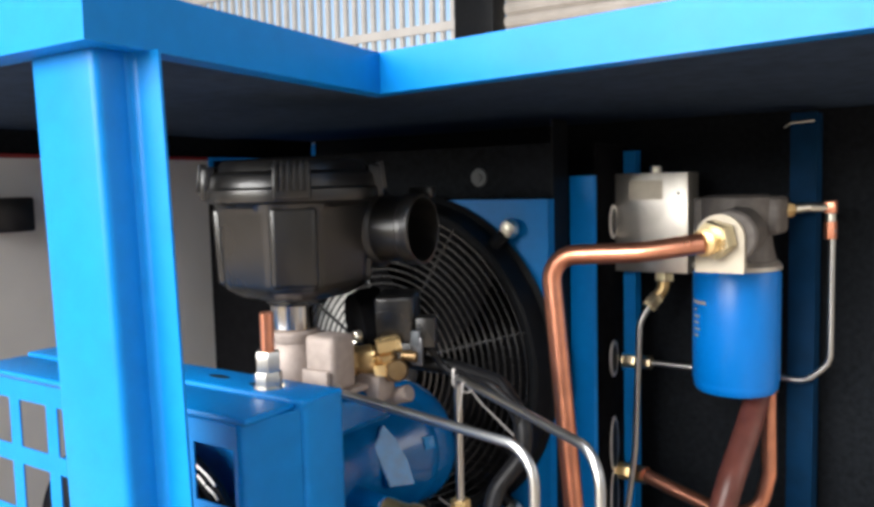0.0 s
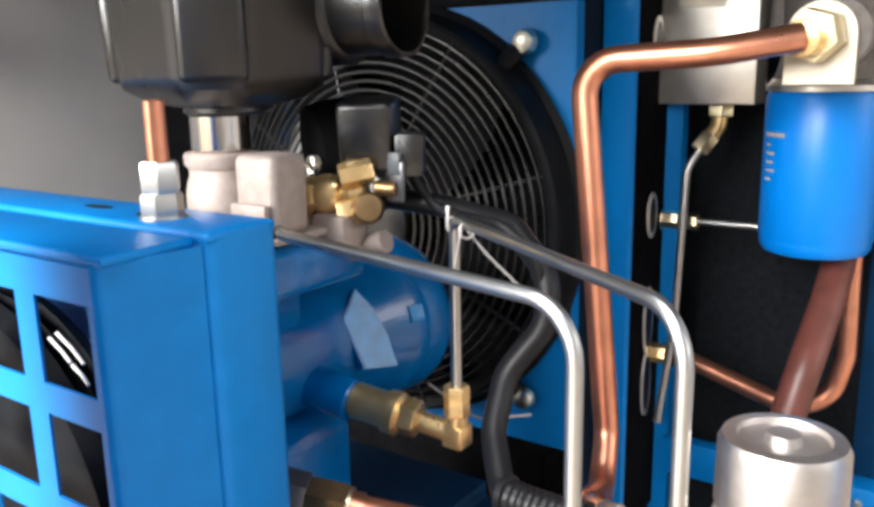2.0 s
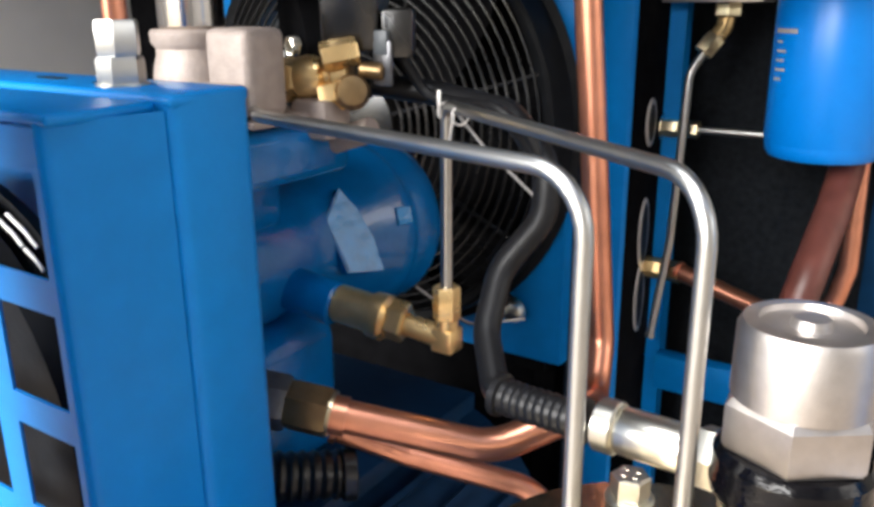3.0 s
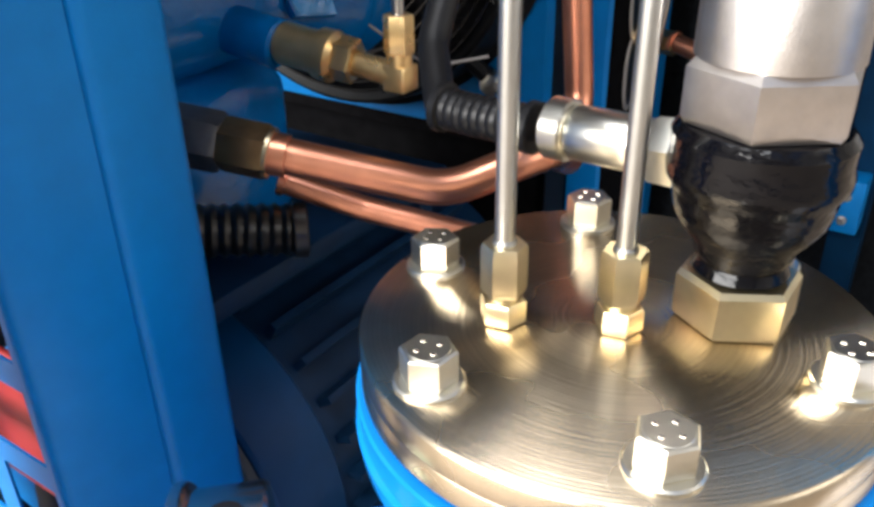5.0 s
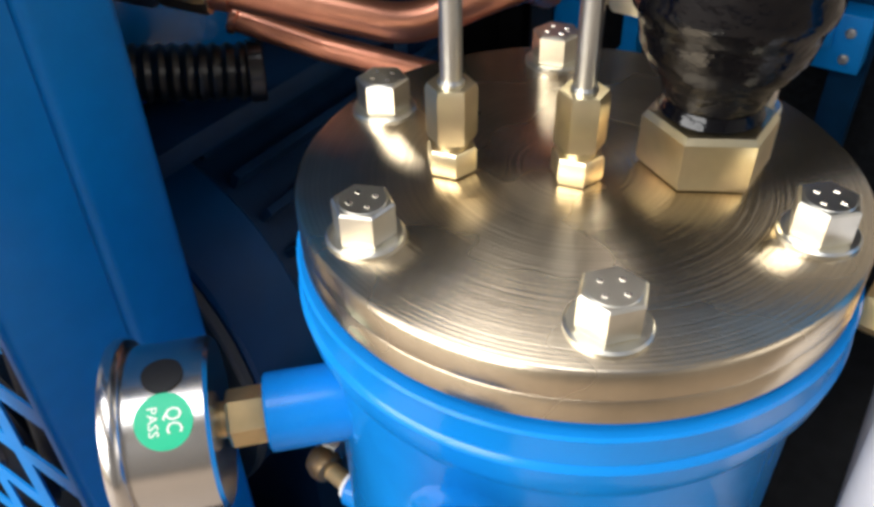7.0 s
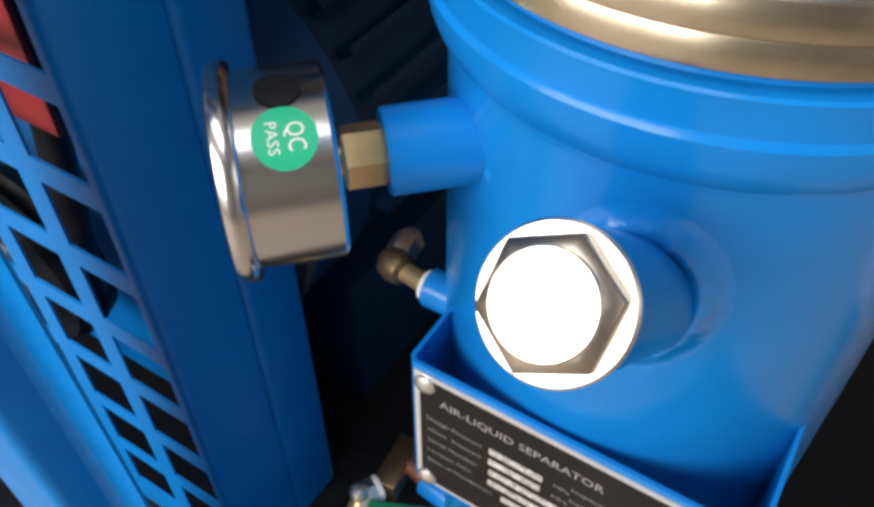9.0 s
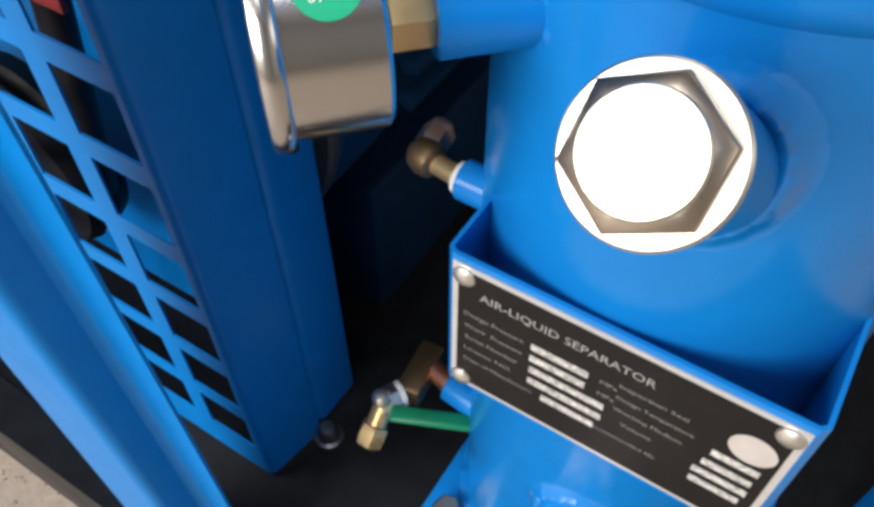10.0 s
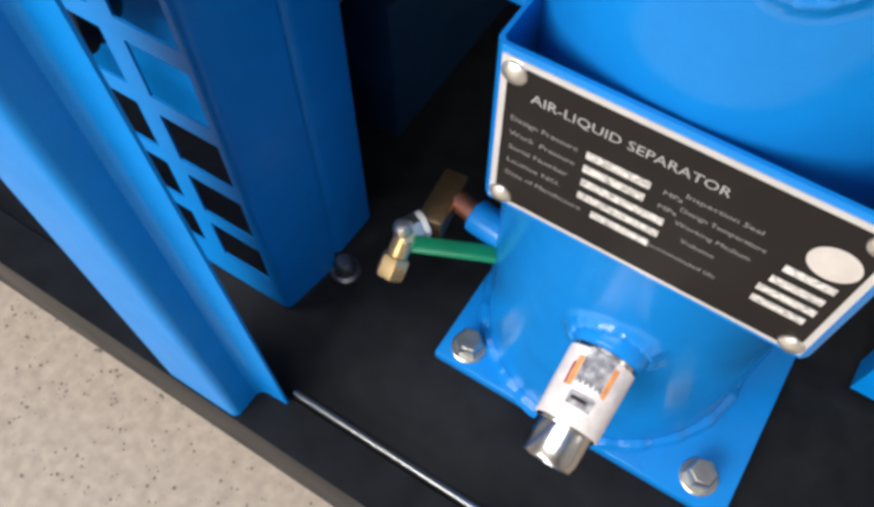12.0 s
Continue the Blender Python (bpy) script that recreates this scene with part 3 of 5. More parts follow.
# slotted mounting strip between the columns
strip = thing("slotted_strip", "dark slotted mounting strip with oval holes and steel nuts", "strip", (-0.175, 0.57, 0.5))
part("strip_plate", box((-0.1965, 0.502, 0.45), (-0.1935, 0.620, 1.12)), FLAT_BLACK, strip)
for z, half in ((1.014, 0.024), (0.821, 0.026), (0.698, 0.040), (0.620, 0.040)):
    plate_bm = lathe((-0.1933, 0.560, z), (1, 0, 0), [(0, 0.0145), (0.0014, 0.0145), (0.0018, 0.0130)], 28)
    bmesh.ops.scale(plate_bm, vec=(1, 1, half / 0.0145), space=Matrix.Translation((0, -0.560, -z)), verts=plate_bm.verts)
    oval = part("oval_plate", plate_bm, PLATE_SILVER, strip, "plated oval cover")
    hole_bm = lathe((-0.1914, 0.560, z), (1, 0, 0), [(0, 0.0095), (0.0003, 0.0095)], 24)
    bmesh.ops.scale(hole_bm, vec=(1, 1, (half - 0.006) / 0.0095), space=Matrix.Translation((0, -0.560, -z)), verts=hole_bm.verts)
    part("dark_opening", hole_bm, RUBBER, oval)

def shell_patch(x0, z0, rx, rz, high, wide, seed, n=72, rings=18):
    """A weld laid round a fitting: a ring-shaped swelling of the tank's own surface that runs out level with it."""
    rnd = random.Random(seed)
    ph = [rnd.uniform(0, 6.28) for _ in range(3)]
    b, grid = bmesh.new(), []
    for j in range(rings):
        q = 1 - 0.25 + (0.25 + 2.1 * wide) * j / (rings - 1)
        row = []
        for k in range(n):
            w = 2 * math.pi * k / n
            lift = high * math.exp(-((q - 1) / wide) ** 2) * (1 + 0.10 * math.sin(21 * w + ph[0]) + 0.08 * math.sin(34 * w + ph[1]) + 0.10 * math.sin(5 * w + ph[2])) - 0.00008
            x, z, r = x0 + rx * q * math.cos(w), z0 + rz * q * math.sin(w), R + lift
            row.append(b.verts.new((x, -math.sqrt(r * r - x * x), z)))
        grid.append(row)
    for p, q in zip(grid, grid[1:]):
        for k in range(n):
            b.faces.new((p[k], p[(k + 1) % n], q[(k + 1) % n], q[k]))
    return b


# ---- separator tank ----
tank = thing("oil_separator_tank", "glossy blue painted steel oil separator tank on a square foot plate", "tank", (0, 0, 0.098))
R = 0.098
shell_profile = [(0.1105, R - 0.004), (0.114, R), (0.6020, R), (0.6040, R + 0.0006), (0.6062, R + 0.0012), (0.6085, R + 0.0032), (0.6120, R + 0.0054), (0.6170, R + 0.0072),
                 (0.6225, R + 0.0080), (0.6262, R + 0.0086), (0.6276, R + 0.0080), (0.6286, R + 0.0070), (0.6385, R + 0.0072), (0.6405, R + 0.0076), (0.6414, R + 0.0066), (0.6418, R + 0.0010), (0.6446, R)]
part("shell", lathe((0, 0, 0), (0, 0, 1), shell_profile, 96), TANK_BLUE, tank, angle=24)
part("weld_bead", weld((0, 0, 0.112), (0, 0, 1), R + 0.0005, 0.0062, 220, 8), WELD_BLUE, tank)
part("foot_plate", box((-0.103, -0.0985, 0.0985), (0.130, 0.11, 0.1105), 0.002), TANK_BLUE, tank)
for x, y in ((-0.0826, -0.0815), (0.1041, -0.0790), (-0.0826, 0.09), (0.1041, 0.09)):
    bolt("foot_bolt", (x, y, 0.1105), (0, 0, 1), 0.0185, 0.013, (0.0135, 0.0022), "zinc plated foot bolt", tank, turn=0.3)
# gauge nipple
gd = Vector((-1, -1, 0)).normalized()
gz = Vector((-0.0813, -0.0983, 0.5745))
part("gauge_nipple", cyl(gz - gd * 0.055, gz, 0.0163, edge=0.001), TANK_BLUE, tank)
part("weld_bead", weld(gz - gd * 0.036, gd, 0.0172, 0.0028, 60, 8, 2), WELD_BLUE, tank)
# filler neck
pn = Vector((-0.05, -0.75, 0.66)).normalized()
pc = Vector((0.0122, -0.1603, 0.6097))
part("filler_neck", cyl(pc - pn * 0.105, pc - pn * 0.0075, 0.0205, edge=0.001), TANK_BLUE, tank)
part("weld_bead", shell_patch(0.0170, 0.5550, 0.0222, 0.0290, 0.0034, 0.17, 3), WELD_BLUE, tank)
# name plate bracket
bl = [(-0.0715, -0.064), (-0.0715, -0.1005), (-0.0685, -0.1035), (0.0850, -0.1035), (0.0880, -0.1005), (0.0880, -0.038)]
part("plate_bracket", profile_bar(sheet(bl, 0.002), 0.3635, 0.4650), TANK_BLUE, tank, "blue folded name plate bracket")
# fitting bosses
part("drain_boss", cyl((-0.084, -0.033, 0.204), (-0.113, -0.029, 0.204), 0.0125, edge=0.001), TANK_BLUE, tank)
part("port_boss", cyl((-0.082, -0.033, 0.427), (-0.1055, -0.033, 0.427), 0.0112, edge=0.001), TANK_BLUE, tank)
part("weld_bead", shell_patch(0.0125, 0.2700, 0.0222, 0.0222, 0.0050, 0.22, 5), WELD_BLUE, tank)
part("sight_boss", lathe((0.0125, -0.092, 0.2705), (0, -1, -0.235), [(0, 0.0225), (0.0080, 0.0222), (0.0110, 0.0208), (0.0125, 0.0180)], 48), TANK_BLUE, tank)

# name plate
plate = thing("name_plate", "black name plate with silver border riveted on the blue bracket", "name plate", (0.008, -0.105, 0.367))
PX0, PX1, PZ0, PZ1, PY = -0.0675, 0.0840, 0.3670, 0.4615, -0.1037
KX, KZ = 1.11, 0.925
part("plate_border", box((PX0, PY - 0.0008, PZ0), (PX1, PY, PZ1)), PLATE_SILVER, plate, "silver border")
part("plate_field", box((PX0 + 0.003, PY - 0.0011, PZ0 + 0.003), (PX1 - 0.003, PY - 0.0007, PZ1 - 0.003)), PLATE_BLACK, plate, "black field")
for x in (PX0 + 0.006, PX1 - 0.006):
    for z in (PZ0 + 0.006, PZ1 - 0.007):
        part("rivet", lathe((x, PY - 0.0008, z), (0, -1, 0), [(0, 0.0058), (0.0012, 0.0055), (0.0026, 0.0036), (0.0032, 0.0)], 18), MACHINED, plate)


def on_plate(x0, z0):
    return lambda x, y: (PX0 + KX * (x0 + x), PY - 0.0013, PZ0 + KZ * z0 + y)


part("title", lettering("AIR-LIQUID SEPARATOR", 0.0052, on_plate(0.0126, 0.0820), width=0.073), PRINT_PALE, plate, "printed title")
rows = ((0.0655, "Design Pressure", 0.0060, 0.0270), (0.0555, "Work  Pressure", 0.0060, 0.0270), (0.0455, "Serial Number", 0.0065, 0.0250),
        (0.0355, "License NO.", 0.0065, 0.0230), (0.0255, "Date of Manufacture", 0.0065, 0.0330))
for z, text, x, w in rows:
    part("line", lettering(text, 0.0030, on_plate(x, z), width=w), PRINT_GREY, plate)
for z, text, x, w in ((0.0655, "MPa", 0.0660, 0.0070), (0.0555, "MPa", 0.0660, 0.0070), (0.0700, "Inspection Seal", 0.0735, 0.0270), (0.0600, "Design Temperature", 0.0735, 0.0310),
                      (0.0500, "Working Medium", 0.0735, 0.0280), (0.0395, "Volume", 0.0780, 0.0130), (0.0255, "Recommended life", 0.0660, 0.0290)):
    part("line", lettering(text, 0.0028, on_plate(x, z), width=w), PRINT_GREY, plate)
for x0, x1, z in ((0.0365, 0.0610, 0.0640), (0.0365, 0.0605, 0.0545), (0.0370, 0.0700, 0.0445), (0.0370, 0.0700, 0.0345), (0.0440, 0.0680, 0.0245),
                  (0.1120, 0.1300, 0.0545), (0.1105, 0.1295, 0.0440), (0.1085, 0.1300, 0.0345), (0.1090, 0.1290, 0.0250)):
    part("value_bar", box((PX0 + KX * x0, PY - 0.0014, PZ0 + KZ * z), (PX0 + KX * x1, PY - 0.0010, PZ0 + KZ * z + 0.0044)), CHECKED, plate)
seal = lathe((PX0 + 0.1372, PY - 0.0010, PZ0 + 0.0675), (0, -1, 0), [(0, 0.0096), (0.0004, 0.0096)], 36)
part("seal_field", seal, PLATE_PINK, plate, "pale round seal field")

# sight glass low on the tank
sg = thing("oil_sight_glass", "silver oil level sight glass wrapped with a printed paper sticker", "sight glass", (0.0125, -0.104, 0.268))
s0, s1 = Vector((0.0125, -0.104, 0.268)), Vector((0.0125, -0.172, 0.252))
sa = (s1 - s0).normalized()
part("metal_body", lathe(s0, sa, [(0, 0.0180), (0.045, 0.0172), (0.046, 0.0165), (0.061, 0.0165), (0.0655, 0.0150), (0.0655, 0.0125), (0.061, 0.0120)], 40), CHROME, sg)
part("paper_sticker", lathe(s0 + sa * 0.003, sa, [(0, 0.0183), (0.0, 0.0193), (0.041, 0.0186), (0.041, 0.0175)], 40, caps=False), PAPER, sg, "printed warning sticker")
up = Vector((0, -0.15, 1)).normalized()
for x0, x1, h0, h1, mat in ((-0.42, 0.42, 0.0035, 0.024, GREY_INK), (-0.36, 0.36, 0.0035, 0.0065, PLATE_BLACK), (-0.60, -0.43, 0.008, 0.025, ORANGE), (0.43, 0.60, 0.010, 0.027, ORANGE), (0.61, 0.68, 0.014, 0.027, RED), (-0.40, 0.34, 0.029, 0.036, GREY_INK), (-0.2, 0.25, 0.031, 0.0345, PLATE_BLACK)):
    bmp = bmesh.new()
    _, uu, vv = basis(sa)
    side = sa.cross(up).normalized()
    grid = [[bmp.verts.new(s0 + sa * (h0 + (h1 - h0) * j) + (up * math.cos(w) + side * math.sin(w)) * (0.0197 - 0.0007 * j)) for j in (0, 1)] for w in (x0 + (x1 - x0) * k / 8 for k in range(9))]
    for g, h in zip(grid, grid[1:]):
        bmp.faces.new((g[0], h[0], h[1], g[1]))
    part("printed_patch", bmp, mat, sg)
part("glass_window", lathe(s0 + sa * 0.0605, sa, [(0, 0.0122), (0.002, 0.0122)], 32), GLASS, sg)

# lid
lid = thing("tank_lid", "round brushed yellow zinc plated steel tank lid", "lid", (0, 0, 0.645))
part("flange_ring", lathe((0, 0, 0.645), (0, 0, 1), [(0, 0.1018), (0.0010, 0.1030), (0.0102, 0.1030), (0.0105, 0.1027)], 128), LID, lid, "lower flange ring", angle=50)
part("cover_plate", lathe((0, 0, 0.6555), (0, 0, 1), [(0.0002, 0.1027), (0.0004, 0.1030), (0.0100, 0.1030), (0.0115, 0.1014)], 128), LID, lid, "brushed cover plate", angle=50)
LT = 0.667
for k in range(6):
    w = radians(-57.6 + 60 * k)
    at = Vector((0.085 * math.cos(w), 0.085 * math.sin(w), LT))
    b = thing("lid_bolt", "zinc plated hexagon bolt with washer on the tank lid", "bolt", at, group="bolts round the tank lid")
    turn = random.uniform(0, 1.0)
    head = hexnut(at + Vector((0, 0, 0.0025)), at + Vector((0, 0, 0.0150)), 0.0185, turn, chamfer=0.0008)
    lathe(at + Vector((0, 0, 0.0149)), (0, 0, 1), [(0, 0.0082), (0.0004, 0.0078)], 28, head)
    hb = part("bolt_head", head, ZINC, b)
    # raised grade marks on the head
    mk = bmesh.new()
    for j in range(4):
        ang = turn + 0.6 + j * 1.57
        c = at + Vector((0.0045 * math.cos(ang), 0.0045 * math.sin(ang), 0.0153))
        box(c - Vector((0.0009, 0.0006, 0.0002)), c + Vector((0.0009, 0.0006, 0.00025)), bm=mk)
    part("grade_mark", mk, CHROME, hb)
    part("washer", lathe(at, (0, 0, 1), [(0, 0.0132), (0.0018, 0.0132), (0.0025, 0.0124)], 40), ZINC, b)


def tube_fitting(name, x, y, group):
    f = thing(name, "yellow zinc plated compression fitting screwed into the tank lid", "tube fitting", (x, y, LT), group=group)
    part("body_hex", hexnut((x, y, LT + 0.0005), (x, y, LT + 0.0105), 0.0165, 0.2), YZINC, f)
    part("thread_neck", cyl((x, y, LT + 0.0105), (x, y, LT + 0.0135), 0.0062), YZINC, f)
    part("union_nut", hexnut((x, y, LT + 0.0135), (x, y, LT + 0.0345), 0.0160, 0.55, chamfer=0.002), YZINC, f)
    return f


tube_fitting("tube_fitting", -0.038, -0.025, "fittings on the lid")
tube_fitting("tube_fitting", 0.003, -0.006, "fittings on the lid")
TR = 0.0039
tube("steel_tube", [(-0.038, -0.025, 0.698), (-0.038, -0.025, 0.8635), (-0.262, 0.028, 0.8635), (-0.30, 0.06, 0.862)], TR, STEEL, "galvanised steel oil return tube bent over from the tank lid", "tube", [0.026, 0.02], group="steel tubes")
tube("steel_tube", [(0.003, -0.006, 0.698), (0.003, -0.006, 0.862), (-0.204, 0.135, 0.862), (-0.204, 0.135, 0.735)], TR, STEEL, "galvanised steel tube from the tank lid to the brass elbow", "tube", [0.026, 0.010], group="steel tubes")

# minimum pressure valve
mv = thing("pressure_valve", "aluminium minimum pressure valve on a black wrapped neck", "valve", (0.038, 0.024, LT))
vx, vy = 0.038, 0.024
part("base_nut", hexnut((vx, vy + 0.002, LT + 0.0005), (vx, vy + 0.002, LT + 0.0215), 0.0415, 0.50, chamfer=0.0022), YZINC, mv, "yellow zinc plated hexagon base nut")
part("wrapped_neck", lathe((vx, vy, 0), (0, 0, 1), [(0.6885, 0.0150), (0.691, 0.0182), (0.695, 0.0165), (0.698, 0.0180), (0.703, 0.0195), (0.709, 0.0245), (0.715, 0.0278), (0.722, 0.0292), (0.7255, 0.0298), (0.7285, 0.0320), (0.7325, 0.0325), (0.738, 0.0314), (0.745, 0.0318), (0.749, 0.0290), (0.7495, 0.022)], 64), TAPE, mv, "black tape wrapped neck")
part("hex_body", hexnut((vx, vy, 0.7495), (vx, vy, 0.7725), 0.0535, 0.62, chamfer=0.003), BLASTED, mv, "cast hexagon body")
part("cap", lathe((vx, vy, 0), (0, 0, 1), [(0.7725, 0.0276), (0.801, 0.0272), (0.8045, 0.0255), (0.805, 0.0195), (0.8025, 0.0188), (0.8025, 0.0080), (0.8062, 0.0070), (0.8064, 0.0)], 64), BLASTED, mv, "round bead-blasted cap")

# coupling and black hose on the valve
hc = thing("hose_coupling", "zinc plated steel hose coupling screwed into the valve neck", "coupling", (0.018, 0.034, 0.727))
c0, c1 = Vector((0.026, 0.034, 0.727)), Vector((-0.052, 0.040, 0.7255))
cd = (c1 - c0).normalized()
part("coupling_nut", hexnut(c0 + cd * 0.008, c0 + cd * 0.030, 0.026, 0.3, chamfer=0.002), ZINC, hc)
part("coupling_body", lathe(c0 + cd * 0.030, cd, [(0, 0.0105), (0.002, 0.0118), (0.036, 0.0118), (0.038, 0.0105)], 36), ZINC, hc)
part("coupling_collar", lathe(c0 + cd * 0.068, cd, [(0, 0.0125), (0.001, 0.0135), (0.010, 0.0135), (0.011, 0.0125)], 36), ZINC, hc)
ripple = lambda s: 1 + 0.04 * math.sin(s * 2 * math.pi / 0.0048)
tube("corrugated_sleeve", [c0 + cd * 0.080, c0 + cd * 0.118, c0 + cd * 0.135 + Vector((0, 0, 0.001))], 0.0098, RUBBER, "black corrugated sleeve on the hose end", "sleeve", 0.02, 18, wave=ripple)
tube("black_hose", [c0 + cd * 0.125, (-0.112, 0.050, 0.722), (-0.1345, 0.077, 0.744), (-0.138, 0.10, 0.775), (-0.118, 0.115, 0.805), (-0.118, 0.12, 0.835), (-0.155, 0.14, 0.862), (-0.215, 0.155, 0.868), (-0.262, 0.135, 0.875)],
     0.0080, RUBBER, "black rubber control hose looping up to the intake valve", "hose", 0.03, 18)

# pressure gauge
pg = thing("pressure_gauge", "round stainless pressure gauge on a brass stem", "pressure gauge", gz + gd * 0.03)
part("brass_stem", hexnut(gz, gz + gd * 0.0155, 0.0205, 0.35), BRASS, pg, "brass hexagon stem")
part("stem_neck", cyl(gz + gd * 0.012, gz + gd * 0.0195, 0.0075), BRASS, pg)
part("case", lathe(gz + gd * 0.0177, gd, [(0, 0.0330), (0.0015, 0.0348), (0.0310, 0.0348), (0.0315, 0.0338)], 72), CHROME, pg, "polished stainless case")
part("bezel", lathe(gz + gd * 0.0485, gd, [(0, 0.0350), (0.0002, 0.0372), (0.0012, 0.0383), (0.0032, 0.0388), (0.0056, 0.0386), (0.0074, 0.0376), (0.0082, 0.0360), (0.0082, 0.0330), (0.004, 0.0325)], 72), CHROME, pg)
part("dial", lathe(gz + gd * 0.0520, gd, [(0, 0.0328), (0.0006, 0.0328)], 48), WHITE, pg, "white dial")
e1 = Vector((0.7071, -0.7071, 0))
ez = Vector((0, 0, 1))
CR, CA, CS = 0.0348, 0.93, 0.0336


def on_case(a, h, r):
    return gz + gd * h + (e1 * math.cos(a) + ez * math.sin(a)) * r


def case_disc(a, h, rad, r, n=36):
    b = bmesh.new()
    mid = b.verts.new(on_case(a, h, r))
    rings = [[b.verts.new(on_case(a + q / CR * math.sin(w), h + q * math.cos(w), r)) for w in (2 * math.pi * k / n for k in range(n))] for q in (rad * j / 8 for j in range(1, 9))]
    for k in range(n):
        b.faces.new((mid, rings[0][k], rings[0][(k + 1) % n]))
        for p, q in zip(rings, rings[1:]):
            b.faces.new((p[k], p[(k + 1) % n], q[(k + 1) % n], q[k]))
    return b


stick = part("sticker", case_disc(CA, CS, 0.0105, CR + 0.0003), STICKER_GREEN, pg, "round green sticker with white letters")
part("letters", lettering("QC", 0.0057, lambda x, y: on_case(CA + (0.0046 - x) / CR, CS - 0.0009 - y, CR + 0.0005), width=0.0091), WHITE, stick)
part("letters", lettering("PASS", 0.0036, lambda x, y: on_case(CA + (0.0053 - x) / CR, CS + 0.0055 - y, CR + 0.0005), width=0.0105), WHITE, stick)
part("vent_plug", case_disc(1.45, CS, 0.0076, CR + 0.0008, 24), RUBBER, pg, "black rubber vent plug")

# filler plug
fp = thing("oil_filler_plug", "bright plated hexagon oil filler plug with a round flange", "plug", pc - pn * 0.008)
part("flange", lathe(pc - pn * 0.0075, pn, [(0, 0.0202), (0.001, 0.0213), (0.0028, 0.0213), (0.0038, 0.0205)], 64), ZINC, fp)
part("hex_head", lathe(pc - pn * 0.0038, pn, [(0, 0.0193), (0.0042, 0.0193), (0.0052, 0.0186), (0.0072, 0.0144)], 6, turn=0.48), PLUG_STEEL, fp)
part("head_face", lathe(pc + pn * 0.0034, pn, [(0, 0.0145), (0.0010, 0.0139)], 48), ZINC, fp)

# drain valve
dv = thing("drain_valve", "brass drain ball valve with a green lever on the tank foot", "valve", (-0.13, -0.05, 0.2))
part("thread_end", cyl((-0.106, -0.029, 0.205), (-0.124, -0.024, 0.203), 0.0082, seg=20, edge=0.001), COPPER, dv, "copper coloured thread end")
vb = box((-0.0095, -0.024, -0.0095), (0.0095, 0.022, 0.0095), 0.0025, 2)
bmesh.ops.transform(vb, matrix=Matrix.Translation((-0.1325, -0.029, 0.200)) @ Matrix.Rotation(radians(6), 4, "Z"), verts=vb.verts)
part("valve_block", vb, OLD_BRASS, dv, "dull brown brass body")
part("seal_ring", lathe((-0.1345, -0.051, 0.200), (-0.45, -0.85, 0), [(0, 0.0092), (0.0005, 0.0102), (0.0035, 0.0102), (0.004, 0.0092)], 28), WHITE, dv, "white seal ring")
part("valve_nut", hexnut((-0.1365, -0.0545, 0.200), (-0.1440, -0.0690, 0.199), 0.0185, 0.3, chamfer=0.003), ZINC, dv)
part("nut_dome", lathe((-0.1425, -0.0655, 0.205), (-0.1, -0.1, 1), [(0, 0.0075), (0.004, 0.007), (0.007, 0.0045), (0.008, 0.0)], 20), ZINC, dv)
part("valve_body", cyl((-0.1415, -0.0660, 0.196), (-0.1405, -0.0790, 0.187), 0.0078, edge=0.001), BRASS, dv)
part("outlet_nut", hexnut((-0.1405, -0.0780, 0.188), (-0.1400, -0.0900, 0.177), 0.0185, 0.1, chamfer=0.002), BRASS, dv)
lv = box((-0.030, -0.0065, -0.003), (0.030, 0.0065, 0.003), 0.0028, 3)
for v in lv.verts:
    v.co.z += 0.004 * math.sin((v.co.x + 0.03) * 52)
    v.co.y += 0.003 * math.sin((v.co.x + 0.03) * 40)
bmesh.ops.transform(lv, matrix=Matrix.Translation((-0.104, -0.0605, 0.203)) @ Matrix.Rotation(radians(22), 4, "Z"), verts=lv.verts)
part("lever", lv, GREEN, dv, "green coated lever")

# small angle fitting behind the gauge
af = thing("angle_fitting", "small brass and steel angle fitting on the tank side", "fitting", (-0.11, -0.03, 0.43))
part("white_collar", lathe((-0.1005, -0.032, 0.432), (-1, 0, 0), [(0, 0.0085), (0.001, 0.0092), (0.004, 0.0085)], 24), WHITE, af, "white sealing tape collar")
part("fitting_neck", cyl((-0.1035, -0.032, 0.432), (-0.122, -0.029, 0.431), 0.0058, edge=0.0008), BRASS, af)
part("fitting_elbow", lathe((-0.1185, -0.030, 0.431), (-0.95, 0.25, 0), [(0, 0.006), (0.002, 0.0092), (0.008, 0.0105), (0.014, 0.0092), (0.018, 0.005), (0.019, 0.0)], 24), OLD_BRASS, af)
part("fitting_nut", hexnut((-0.1285, -0.022, 0.432), (-0.1300, -0.007, 0.433), 0.0160, 0.2, chamfer=0.003), ZINC, af)
part("fitting_tip", lathe((-0.1300, -0.007, 0.433), (-0.1, 1, 0), [(0, 0.0070), (0.003, 0.0060), (0.005, 0.0)], 20), ZINC, af)

